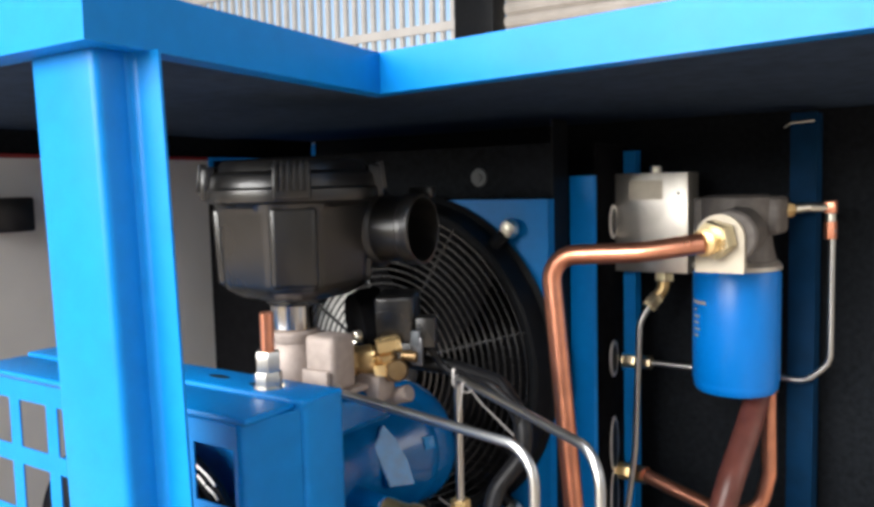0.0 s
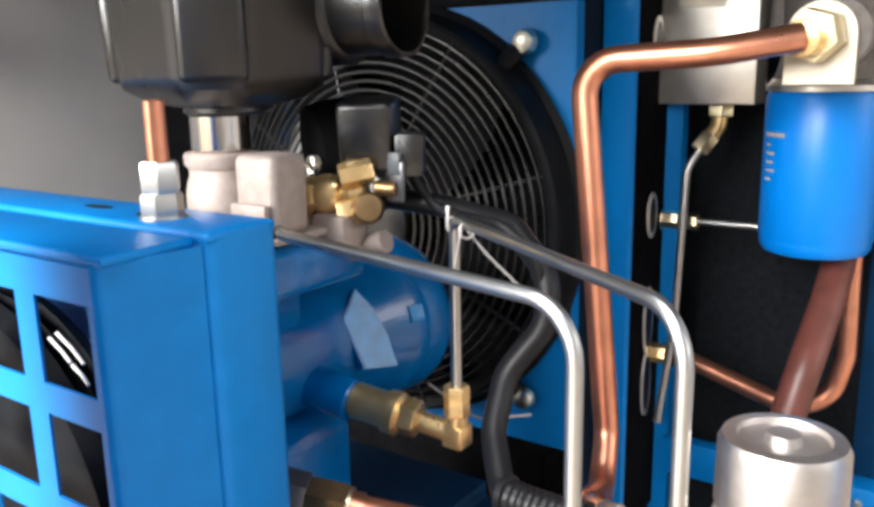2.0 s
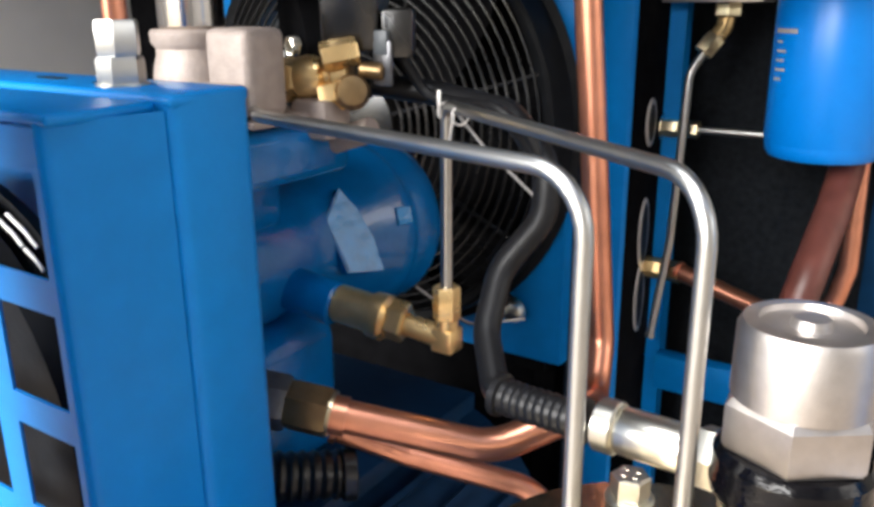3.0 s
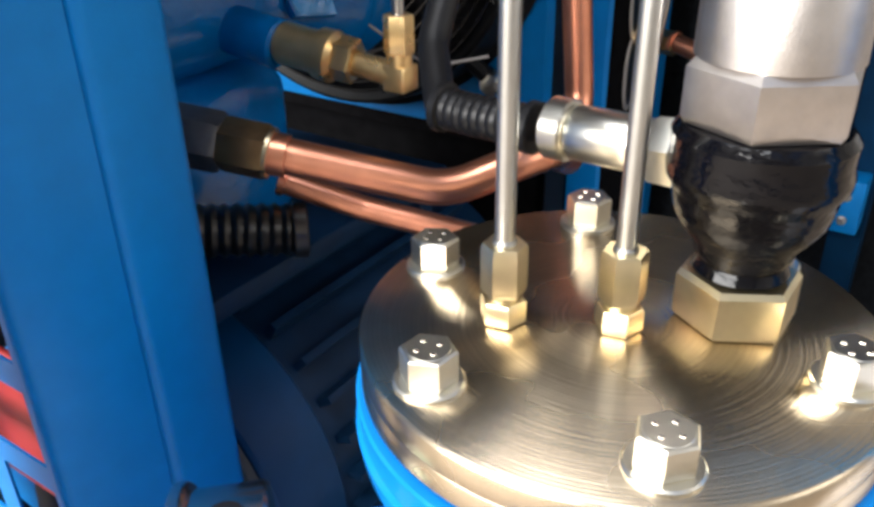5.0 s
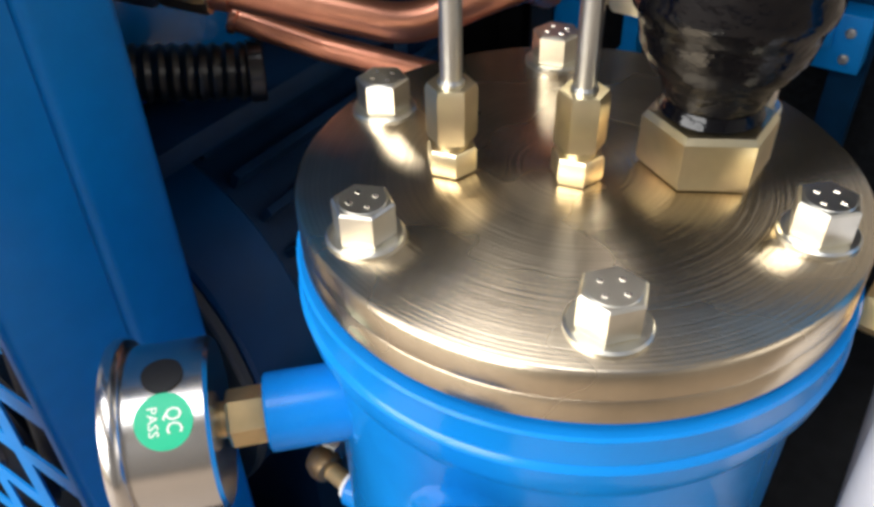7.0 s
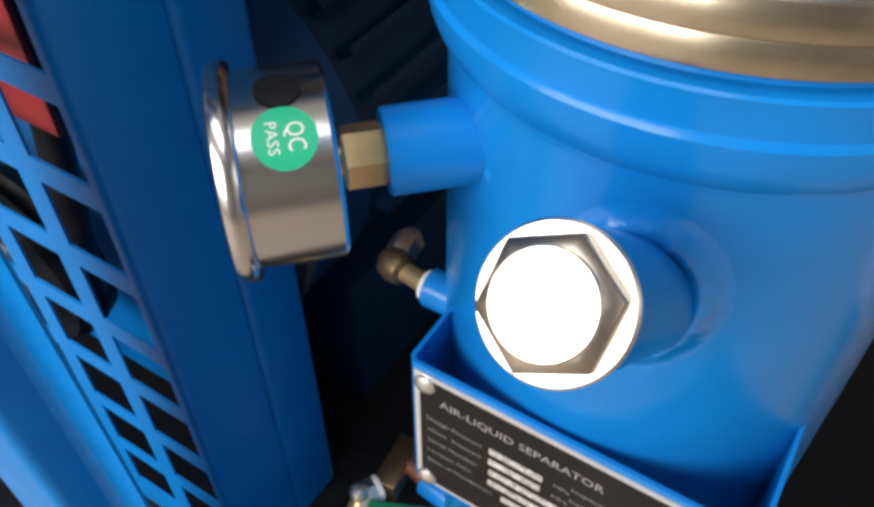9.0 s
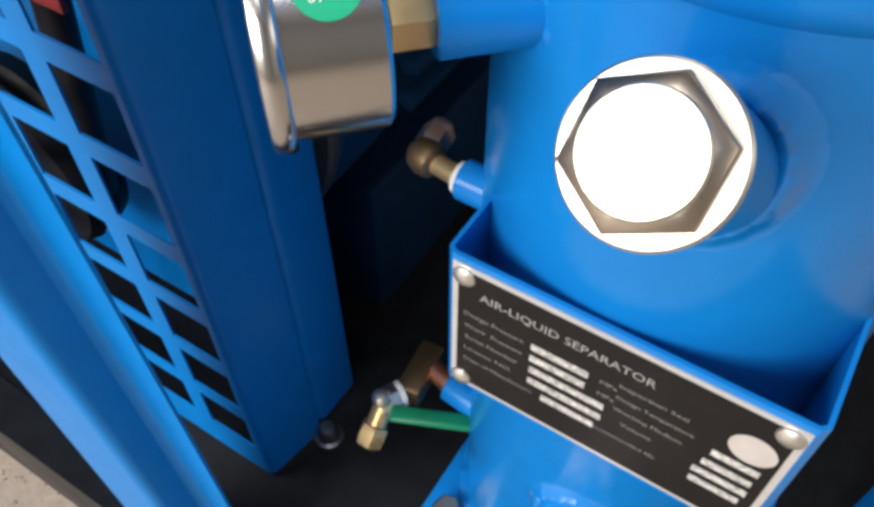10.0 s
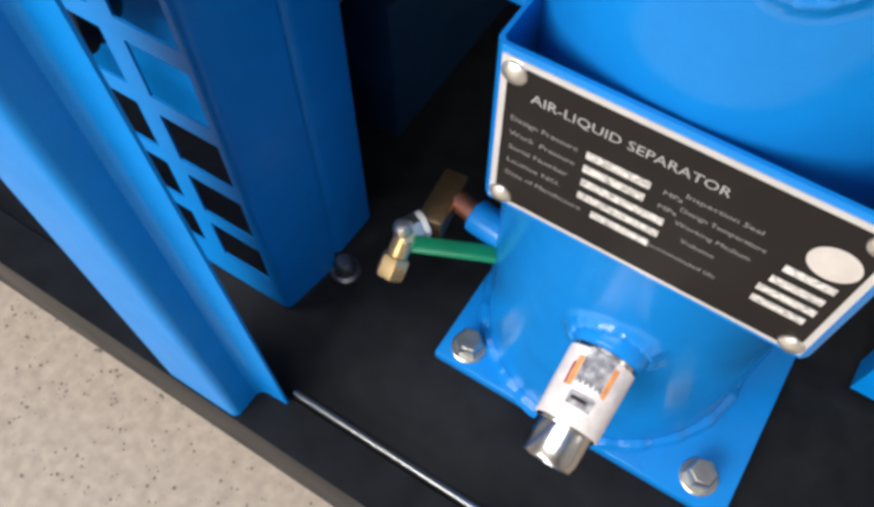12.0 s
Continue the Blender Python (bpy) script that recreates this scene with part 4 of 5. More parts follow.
# ---- belt guard ----
GX, GY, GS, GB, GT = -0.2185, -0.128, -0.0760, -0.030, 0.885
guard = thing("belt_guard", "blue sheet steel belt guard with square ventilation holes", "belt guard", (-0.4, -0.08, 0.1))
edges = [GX - 0.006, GX - 0.0100]
for k in range(6):
    edges += [GX - 0.0100 - 0.061 * k - 0.044, GX - 0.0100 - 0.061 * (k + 1)]
xs = sorted(set([round(e, 5) for e in edges]))
zs = [0.105]
top = 0.8610
rowz = []
while top - 0.045 > 0.13:
    rowz.append((top - 0.045, top))
    top -= 0.061
for lo, hi in reversed(rowz):
    zs += [round(lo, 5), round(hi, 5)]
zs.append(GT - 0.006)


def is_hole(i, j):
    wide = xs[i + 1] - xs[i] > 0.03
    tall = j % 2 == 1
    return wide and tall and j < len(zs) - 1


part("pierced_front", pierced(xs, zs, is_hole, GY, 0.0016), BLUE, guard, "blue front sheet with square holes")
front_line = [(GX - 0.006, GY)] + arc(GX - 0.006, GY + 0.006, 0.006, 270, 350, 4) + [(GX + 0.0075, GS)]
part("front_shell", profile_bar(sheet(front_line, 0.0016), 0.105, GT - 0.004), BLUE, guard)
rear_line = [(GX - 0.002, GS + 0.0006)] + arc(GX + 0.0055, GS + 0.0066, 0.006, 270, 360, 4) + arc(GX + 0.0065, GB - 0.006, 0.006, 0, 90, 4) + [(GX - 0.05, GB)]
part("rear_shell", profile_bar(sheet(rear_line, 0.0016), 0.125, GT + 0.002), BLUE, guard)
part("top_sheet", box((xs[0], GY + 0.0005, GT - 0.0055), (GX + 0.0030, GS - 0.0005, GT), 0.0022, 3), BLUE, guard)
part("top_sheet", box((xs[0], GS + 0.0005, GT - 0.0035), (GX + 0.0118, GB, GT + 0.0030), 0.0025, 3), BLUE, guard)
# black disc laid on the sheet in place of a dark round hole
part("hole_disc", lathe((-0.312, GY - 0.0002, 0.872), (0, -1, 0), [(0, 0.0095), (0.0004, 0.0095), (0.0004, 0.007), (0.0, 0.0)], 28), RUBBER, guard, "black disc standing in for a round hole")
part("guard_back", box((xs[0], GB - 0.003, 0.112), (GX - 0.012, GB - 0.0005, GT - 0.01)), BLUE, guard)

for x, y in ((-0.3282, -0.0526), (-0.2741, -0.0568)):
    slot = lathe((x, y, GT + 0.0031), (0, 0, 1), [(0, 0.0042), (0.0003, 0.0042)], 20)
    bmesh.ops.scale(slot, vec=(3.0, 1, 1), space=Matrix.Translation((-x, -y, 0)), verts=slot.verts)
    part("top_slot", slot, RUBBER, guard, "dark oval slot")

# pulley and belts behind the guard
MARKS = (((-0.3148, 0.8235), (-0.2971, 0.813)), ((-0.2954, 0.8118), (-0.2819, 0.803)), ((-0.3065, 0.8278), (-0.2841, 0.8144)), ((-0.3102, 0.7725), (-0.3101, 0.7345)), ((-0.2957, 0.7777), (-0.2931, 0.7409)))
pul = thing("belt_pulley", "black cast iron belt pulley behind the guard", "pulley", (-0.40, -0.07, 0.72))
part("rim", lathe((-0.40, -0.105, 0.70), (0, 1, 0), [(0, 0.05), (0, 0.135), (0.010, 0.14), (0.014, 0.13), (0.018, 0.14), (0.024, 0.13), (0.028, 0.14), (0.036, 0.138), (0.036, 0.05)], 56), BLACK_SHEET, pul)
part("hub", lathe((-0.40, -0.108, 0.70), (0, 1, 0), [(0, 0.0), (0, 0.028), (0.04, 0.03), (0.04, 0.0)], 36), ZINC, pul)
for k in range(5):
    w = 2 * math.pi * k / 5 + 0.4
    part("spoke", box((-0.408, -0.1, 0.72), (-0.392, -0.075, 0.83), 0.003) if k == 0 else sweep([(-0.40 + 0.02 * math.cos(w), -0.088, 0.70 + 0.02 * math.sin(w)), (-0.40 + 0.13 * math.cos(w), -0.088, 0.70 + 0.13 * math.sin(w))], 0.011, 10), BLACK_SHEET, pul)
for k, dx in enumerate((-0.128, 0.128)):
    tube("drive_belt", [(-0.40 + dx, -0.088, 0.70), (-0.42 + dx * 0.52, -0.088, 0.33)], 0.010, RUBBER, "black rubber drive belt behind the guard", "belt", group="drive belts", ends=False)
belt = bpy.data.objects["drive_belt.001"]
for p, q in MARKS:
    part("printed_mark", sweep([(p[0], -0.0995, p[1]), ((p[0] + q[0]) / 2 + 0.002, -0.0995, (p[1] + q[1]) / 2), (q[0], -0.0995, q[1])], 0.0010, 6, 0.02), WHITE, belt, "white printed marking")
mp = thing("motor_pulley", "black motor pulley low behind the guard", "pulley", (-0.40, -0.07, 0.30))
part("rim", lathe((-0.42, -0.105, 0.33), (0, 1, 0), [(0, 0.0), (0, 0.070), (0.010, 0.075), (0.016, 0.068), (0.022, 0.075), (0.036, 0.07), (0.036, 0.0)], 48), BLACK_SHEET, mp)
part("hub", lathe((-0.42, -0.1085, 0.33), (0, 1, 0), [(0, 0.0), (0, 0.026), (0.0035, 0.028), (0.0035, 0.0)], 30), STEEL_DARK, mp)
single("warning_tag", box((-0.36, -0.102, 0.50), (-0.283, -0.098, 0.60), 0.001), RED, "red plastic plate behind the guard holes", "plate")

# ---- stand under the airend and main motor ----
# blues of stand and motor are darkened to hold the shade inside the base
stand = thing("airend_stand", "steel stand under the airend, its blue darkened for shade", "stand", (-0.36, 0.12, 0.1))
part("stand_plate", box((-0.52, -0.012, 0.56), (-0.27, 0.30, 0.578), 0.003), SHADE_NAVY, stand)
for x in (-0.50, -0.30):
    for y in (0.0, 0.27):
        part("leg", box((x, y, 0.0985), (x + 0.02, y + 0.02, 0.56), 0.002), SHADE_NAVY, stand)
motor = thing("electric_motor", "ribbed electric motor lying in the base, its blue darkened for shade", "motor", (-0.40, 0.2, 0.1))
part("motor_shell", lathe((-0.36, 0.022, 0.392), (0, 1, 0), [(0, 0.06), (0.0, 0.145), (0.01, 0.148), (0.30, 0.148), (0.34, 0.14), (0.35, 0.0)], 64), SHADE_NAVY, motor)
part("end_shield", lathe((-0.36, -0.006, 0.392), (0, 1, 0), [(0, 0.05), (0.0, 0.149), (0.002, 0.151), (0.008, 0.151), (0.010, 0.148), (0.012, 0.05)], 64), DULL_GREY, motor, "dull grey end shield")
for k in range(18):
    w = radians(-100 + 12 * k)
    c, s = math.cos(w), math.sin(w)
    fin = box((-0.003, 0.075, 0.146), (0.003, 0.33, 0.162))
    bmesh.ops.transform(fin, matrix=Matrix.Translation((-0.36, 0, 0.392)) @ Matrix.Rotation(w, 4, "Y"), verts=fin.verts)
    part("fin", fin, SHADE_NAVY, motor)
# end bell: a less darkened blue, shade still in the colour
part("end_bell", lathe((-0.36, 0.006, 0.392), (0, 1, 0), [(0, 0.06), (0.0, 0.147), (0.003, 0.1495), (0.060, 0.1495), (0.064, 0.146)], 64), SHADE_BLUE, motor, "blue end bell, darkened for the shade behind the guard")
part("motor_foot", box((-0.50, 0.06, 0.0985), (-0.235, 0.32, 0.26), 0.006), SHADE_NAVY, motor)

# ---- airend ----
air = thing("airend", "blue painted cast iron screw airend", "airend", (-0.36, 0.1, 0.578))
AX, AZ = -0.365, 0.745
part("casting", lathe((AX, 0, AZ), (0, 1, 0), [(-0.016, 0.040), (-0.014, 0.050), (0.010, 0.053), (0.100, 0.053), (0.140, 0.0505), (0.160, 0.0515), (0.180, 0.0575), (0.200, 0.0655), (0.220, 0.0735), (0.230, 0.0762), (0.234, 0.0750), (0.237, 0.0738), (0.241, 0.0750), (0.258, 0.0775), (0.270, 0.0755), (0.281, 0.0670), (0.289, 0.0480), (0.293, 0.0)], 64), CAST_BLUE, air, angle=60)
flat = bmesh.new()
fn = Vector((0.863, -0.352, 0.362)).normalized()
low = [flat.verts.new(Vector(p) + fn * 0.0002) for p in ((-0.326, 0.158, 0.770), (-0.333, 0.180, 0.789), (-0.314, 0.186, 0.775), (-0.303, 0.190, 0.752), (-0.297, 0.192, 0.725), (-0.310, 0.163, 0.728))]
mid = sum((v.co for v in low), Vector()) / 6
for v in low:
    v.co -= fn * (v.co - mid).dot(fn) - fn * 0.0070
deep = [flat.verts.new(v.co - fn * 0.012) for v in low]
for k in range(6):
    flat.faces.new((low[k], low[(k + 1) % 6], deep[(k + 1) % 6], deep[k]))
flat.faces.new(low), flat.faces.new(deep)
bmesh.ops.bevel(flat, geom=[e for e in flat.edges if all(v in low for v in e.verts)], offset=0.0012, segments=2, affect="EDGES")
# flat on the casting; a lighter blue carries part of its reflection
part("highlight_pad", flat, PAD_HIGHLIGHT_BLUE, air, "glossy flat pad on the casting", angle=20)
# added pad that stands in for a small highlight on the collar
sn = Vector((math.cos(radians(16)), -0.33, math.sin(radians(16)))).normalized()
part("highlight_pad", lathe(Vector((-0.294, 0.222, 0.765)) - sn * 0.006, sn, [(0, 0.0105), (0.0072, 0.0105), (0.0080, 0.0096)], 4, turn=radians(45)), PAD_HIGHLIGHT_BLUE, air, "small pad added for a highlight on the casting", angle=20)
part("side_boss", cyl((-0.340, 0.110, 0.734), (-0.281, 0.1202, 0.722), 0.0165, edge=0.002), CAST_BLUE, air)
part("oil_boss", cyl((-0.350, -0.006, 0.700), (-0.291, 0.0222, 0.684), 0.0185, edge=0.002), CAST_BLUE, air)
part("lower_casting", box((-0.47, -0.010, 0.579), (-0.312, 0.16, 0.700), 0.02, 4), CAST_BLUE, air)
part("intake_neck", box((-0.410, 0.010, 0.775), (-0.320, 0.115, 0.822), 0.012, 3), CAST_BLUE, air)
part("intake_flange", box((-0.425, -0.002, 0.822), (-0.268, 0.128, 0.858), 0.008, 3), CAST_BLUE, air)

# intake valve, cast aluminium, on the airend
iv = thing("intake_valve", "cast aluminium intake valve on the airend", "intake valve", (-0.345, 0.062, 0.858))
part("valve_base", box((-0.378, 0.036, 0.8585), (-0.268, 0.108, 0.864), 0.002), CAST_ALU, iv)
part("valve_body", lathe((-0.347, 0.065, 0), (0, 0, 1), [(0.8642, 0.0275), (0.886, 0.0270), (0.893, 0.0258), (0.899, 0.0240), (0.903, 0.0240), (0.907, 0.0268), (0.913, 0.0272), (0.915, 0.0255)], 44), CAST_ALU, iv)
web = box((-0.306, 0.036, 0.8645), (-0.269, 0.070, 0.917), 0.006, 3)
for v in web.verts:
    waist = 1 - 0.22 * math.exp(-((v.co.z - 0.890) / 0.010) ** 2)
    v.co.x = -0.2875 + (v.co.x + 0.2875) * waist
part("side_block", web, CAST_ALU, iv)
part("lower_block", box((-0.304, 0.030, 0.834), (-0.272, 0.0355, 0.886), 0.002), CAST_ALU, iv)
part("steel_collar", lathe((-0.347, 0.065, 0), (0, 0, 1), [(0.915, 0.0195), (0.917, 0.0210), (0.940, 0.0210), (0.942, 0.0195)], 48), CHROME, iv, "polished steel collar")
part("clevis", box((-0.285, 0.085, 0.846), (-0.255, 0.112, 0.872), 0.004), CAST_ALU, iv)

# air filter
ft = thing("air_filter", "black plastic air filter housing with a clipped lid and side inlet", "air filter", (-0.352, 0.060, 0.94))
fx, fy = -0.348, 0.064
body_prof = [(0.944, 0.030), (0.946, 0.040), (0.950, 0.062), (0.958, 0.078), (0.966, 0.0825), (1.030, 0.0860), (1.036, 0.088), (1.040, 0.089)]
can = lathe((fx, fy, 0), (0, 0, 1), [(h, r * 0.86) for h, r in body_prof], 96)
for v in can.verts:
    d = Vector((v.co.x - fx, v.co.y - fy))
    if v.co.z < 1.037 and d.length > 0.05:
        a = abs((math.degrees(math.atan2(d.y, d.x)) + 48) % 90 - 45)
        k = min(1.0, 0.905 / math.cos(radians(a)))
        v.co.x, v.co.y = fx + d.x * k, fy + d.y * k
part("housing", can, PLASTIC, ft)
part("neck_clamp", lathe((fx, fy, 0), (0, 0, 1), [(0.940, 0.027), (0.942, 0.030), (0.953, 0.030), (0.955, 0.027)], 40), PLASTIC, ft)
part("filter_lid", lathe((fx, fy, 0), (0, 0, 1), [(1.0402, 0.0790), (1.0425, 0.0830), (1.0460, 0.0840), (1.0530, 0.0835), (1.0555, 0.0805), (1.0580, 0.0800), (1.0660, 0.0790), (1.0690, 0.0765), (1.0705, 0.0720), (1.0770, 0.0700), (1.0800, 0.0670), (1.0805, 0.0)], 64), PLASTIC, ft)
for wdeg in (-47, 43, 133, 223):
    w = radians(wdeg)
    c, s = math.cos(w), math.sin(w)
    cm = Matrix.Translation((fx, fy, 0)) @ Matrix.Rotation(w, 4, "Z")
    bmc = box((0.0745, -0.0170, 1.044), (0.0880, 0.0170, 1.076), 0.003)
    for v in bmc.verts:
        v.co.x -= max(0, v.co.z - 1.062) * 0.2
    bmesh.ops.transform(bmc, matrix=cm, verts=bmc.verts)
    clip = part("clip", bmc, PLASTIC, ft)
    pil = box((0.060, -0.0215, 0.962), (0.0772, 0.0215, 1.0375), 0.0055, 4)
    for v in pil.verts:
        v.co.x -= (1.0375 - v.co.z) * 0.055
    bmesh.ops.transform(pil, matrix=cm, verts=pil.verts)
    part("pilaster", pil, PLASTIC, ft)
    for j in range(6):
        rib = box((0.0865, -0.0150 + j * 0.0056, 1.052), (0.0910, -0.0124 + j * 0.0056, 1.0785), 0.0007)
        for v in rib.verts:
            v.co.x -= max(0, v.co.z - 1.062) * 0.2
        bmesh.ops.transform(rib, matrix=cm, verts=rib.verts)
        part("rib", rib, PLASTIC, clip)
od = Vector((0.99, 0.12, 0)).normalized()
o0 = Vector((-0.304, 0.122, 1.011))
part("inlet_stub", lathe(o0, od, [(0, 0.0400), (0.018, 0.0395), (0.021, 0.0375), (0.023, 0.0335), (0.050, 0.0325), (0.052, 0.0348), (0.064, 0.0348), (0.0655, 0.0338), (0.0655, 0.0318), (0.02, 0.0295), (0.02, 0.0)], 48), PLASTIC, ft)
lug = box((fx + 0.070, fy + 0.095, 1.042), (fx + 0.098, fy + 0.105, 1.052), 0.002)
part("inlet_clip", lug, PLASTIC, ft)

# brass valve, black solenoid and small parts on the intake valve
sol = thing("solenoid_valve", "brass solenoid valve with a black coil on the intake valve", "solenoid valve", (-0.27, 0.10, 0.88))
part("brass_body", hexnut((-0.306, 0.086, 0.882), (-0.286, 0.096, 0.883), 0.025, 0.3, chamfer=0.003), BRASS, sol)
part("brass_body", lathe((-0.288, 0.095, 0.883), (0.86, 0.48, 0.08), [(0, 0.010), (0.002, 0.0135), (0.010, 0.0150), (0.018, 0.0135), (0.021, 0.0095), (0.024, 0.0095), (0.026, 0.0125), (0.036, 0.0125), (0.038, 0.010)], 24), BRASS, sol)
part("brass_nut", hexnut((-0.268, 0.096, 0.872), (-0.252, 0.108, 0.876), 0.018, 0.2), BRASS, sol)
part("brass_nut", hexnut((-0.262, 0.092, 0.898), (-0.246, 0.108, 0.902), 0.016, 0.4), BRASS, sol)
coil = box((-0.019, -0.019, -0.024), (0.019, 0.019, 0.024), 0.004, 3)
bmesh.ops.transform(coil, matrix=Matrix.Translation((-0.258, 0.122, 0.926)) @ Matrix.Rotation(radians(24), 4, "Z") @ Matrix.Rotation(radians(8), 4, "X"), verts=coil.verts)
part("coil", coil, PLASTIC, sol, "black plastic coil")
plug = box((-0.010, -0.010, -0.015), (0.010, 0.010, 0.015), 0.003, 2)
bmesh.ops.transform(plug, matrix=Matrix.Translation((-0.228, 0.128, 0.912)) @ Matrix.Rotation(radians(30), 4, "Z"), verts=plug.verts)
part("cable_plug", plug, PLASTIC, sol)
part("spring_clip", box((-0.236, 0.112, 0.899), (-0.226, 0.1165, 0.914), 0.001), DULL_GREY, sol)
part("lever_bracket", box((-0.238, 0.113, 0.880), (-0.224, 0.117, 0.908), 0.0015), STEEL_DARK, sol, "small dull steel bracket")
part("brown_knob", lathe((-0.252, 0.108, 0.874), (0.55, -0.6, 0.2), [(0, 0.006), (0.002, 0.0105), (0.012, 0.0115), (0.018, 0.0090), (0.020, 0.0)], 24), OLD_BRASS, sol, "brown knurled knob")
part("white_spacer", cyl((-0.278, 0.112, 0.840), (-0.240, 0.114, 0.852), 0.0085, edge=0.001), CAST_ALU, sol)
part("end_screw", cyl((-0.245, 0.110, 0.890), (-0.230, 0.114, 0.889), 0.0055, edge=0.001), OLD_BRASS, sol)
act = thing("valve_actuator", "round black actuator of the intake valve", "actuator", (-0.30, 0.14, 0.9))
part("drum", lathe((-0.318, 0.126, 0.915), (0.5, 0.85, 0.1), [(0, 0.02), (0.001, 0.031), (0.012, 0.034), (0.03, 0.034), (0.034, 0.028), (0.036, 0.0)], 36), FLAT_BLACK, act)
part("spring", sweep([(-0.300 + 0.004 * math.cos(k), 0.105 + 0.002 * k / 6, 0.905 + 0.006 * math.sin(k)) for k in range(22)], 0.0012, 6, 0.001), ZINC, act)

# brass stud with nuts on the guard
stud = thing("tension_stud", "brass stud with zinc plated hexagon nuts on the belt guard", "stud", (-0.257, -0.062, 0.888))
part("rod", cyl((-0.257, -0.058, 0.918), (-0.257, -0.058, 0.952), 0.0056, edge=0.001), COPPER, stud, "coppery rod")
part("upper_nut", hexnut((-0.257, -0.058, 0.9035), (-0.257, -0.058, 0.920), 0.0182, 0.25, chamfer=0.002), STEEL, stud)
part("lower_nut", hexnut((-0.257, -0.058, 0.8885), (-0.257, -0.058, 0.9035), 0.0195, 0.05, chamfer=0.002), STEEL, stud)
part("foot_flange", lathe((-0.257, -0.058, 0.8882), (0, 0, 1), [(0, 0.0125), (0.003, 0.0125)], 30), ZINC, stud)

# brass relief fitting with elbow below the airend
rv_ = thing("brass_elbow_fitting", "brass adapter with an angled elbow on the airend", "fitting", (-0.23, 0.13, 0.71))
part("adapter", lathe((-0.282, 0.120, 0.722), (0.97, 0.18, -0.16), [(0, 0.0125), (0.002, 0.0140), (0.026, 0.0140), (0.030, 0.0165), (0.040, 0.0170), (0.043, 0.0135)], 36), BRASS, rv_)
part("adapter_hex", hexnut((-0.243, 0.128, 0.716), (-0.228, 0.131, 0.7135), 0.0255, 0.2), BRASS, rv_)
part("elbow", sweep([(-0.230, 0.1305, 0.713), (-0.197, 0.135, 0.708), (-0.197, 0.135, 0.728)], 0.0082, 16, 0.004), BRASS, rv_)
part("elbow_block", box((-0.2055, 0.1265, 0.699), (-0.1885, 0.1435, 0.716), 0.002), BRASS, rv_)
part("elbow_nut", hexnut((-0.197, 0.135, 0.722), (-0.197, 0.135, 0.746), 0.0165, 0.5), BRASS, rv_)

# copper oil pipe from the airend up to the oil filter
cu = thing("copper_oil_pipe", "bent copper oil pipe from the airend to the oil filter", "copper pipe", (-0.15, 0.25, 0.68))
part("pipe", sweep([(-0.244, 0.045, 0.675), (-0.150, 0.105, 0.648), (-0.106, 0.150, 0.668), (-0.146, 0.268, 0.612), (-0.1555, 0.299, 0.65), (-0.187, 0.303, 0.967), (-0.085, 0.322, 0.972), (-0.029, 0.345, 0.9815)], 0.0110, 20, [0.05, 0.035, 0.04, 0.03, 0.028, 0.15]), COPPER, cu)
part("union_nut", hexnut((-0.262, 0.037, 0.678), (-0.236, 0.049, 0.673), 0.029, 0.3, chamfer=0.003), OLD_BRASS, cu, "large dull brass union nut")
part("union_body", hexnut((-0.292, 0.022, 0.684), (-0.262, 0.037, 0.678), 0.032, 0.1, chamfer=0.003), STEEL_DARK, cu)
part("nut_edge", cyl((-0.2375, 0.0483, 0.6735), (-0.2355, 0.0493, 0.673), 0.0150), YZINC, cu, "bright nut edge")
part("copper_sleeve", cyl((-0.238, 0.048, 0.6735), (-0.228, 0.054, 0.671), 0.0128), COPPER, cu)
tube("copper_pipe", [(-0.262, 0.085, 0.642), (-0.215, 0.112, 0.622), (-0.140, 0.150, 0.602), (-0.06, 0.16, 0.54), (0.02, 0.22, 0.46)], 0.0085, COPPER, "copper pipe under the oil pipe", "copper pipe", 0.04, 16)
ripple2 = lambda s: 1 + 0.06 * math.sin(s * 2 * math.pi / 0.008)
ch = thing("corrugated_hose", "thick black corrugated hose below the airend", "hose", (-0.30, 0.035, 0.61))
part("hose_body", sweep([(-0.36, -0.008, 0.625), (-0.30, 0.035, 0.615), (-0.252, 0.085, 0.608)], 0.0170, 20, 0.05, wave=ripple2), PLASTIC, ch)
part("hose_end", lathe((-0.2535, 0.0835, 0.608), (0.68, 0.72, -0.05), [(0, 0.0185), (0.001, 0.0192), (0.009, 0.0192), (0.010, 0.0180)], 28), PLASTIC, ch, "smooth black end ring")

# ---- fan and cooler panel ----
fanp = thing("fan_panel", "blue sheet steel panel behind the cooling fan", "panel", (-0.48, 0.43, 0.58))
FC = Vector((-0.462, 0.408, 0.822))
ring_bm = bmesh.new()
inner = [ring_bm.verts.new((FC.x + 0.215 * math.cos(2 * math.pi * k / 48), 0.432, FC.z + 0.215 * math.sin(2 * math.pi * k / 48))) for k in range(48)]
corner = []
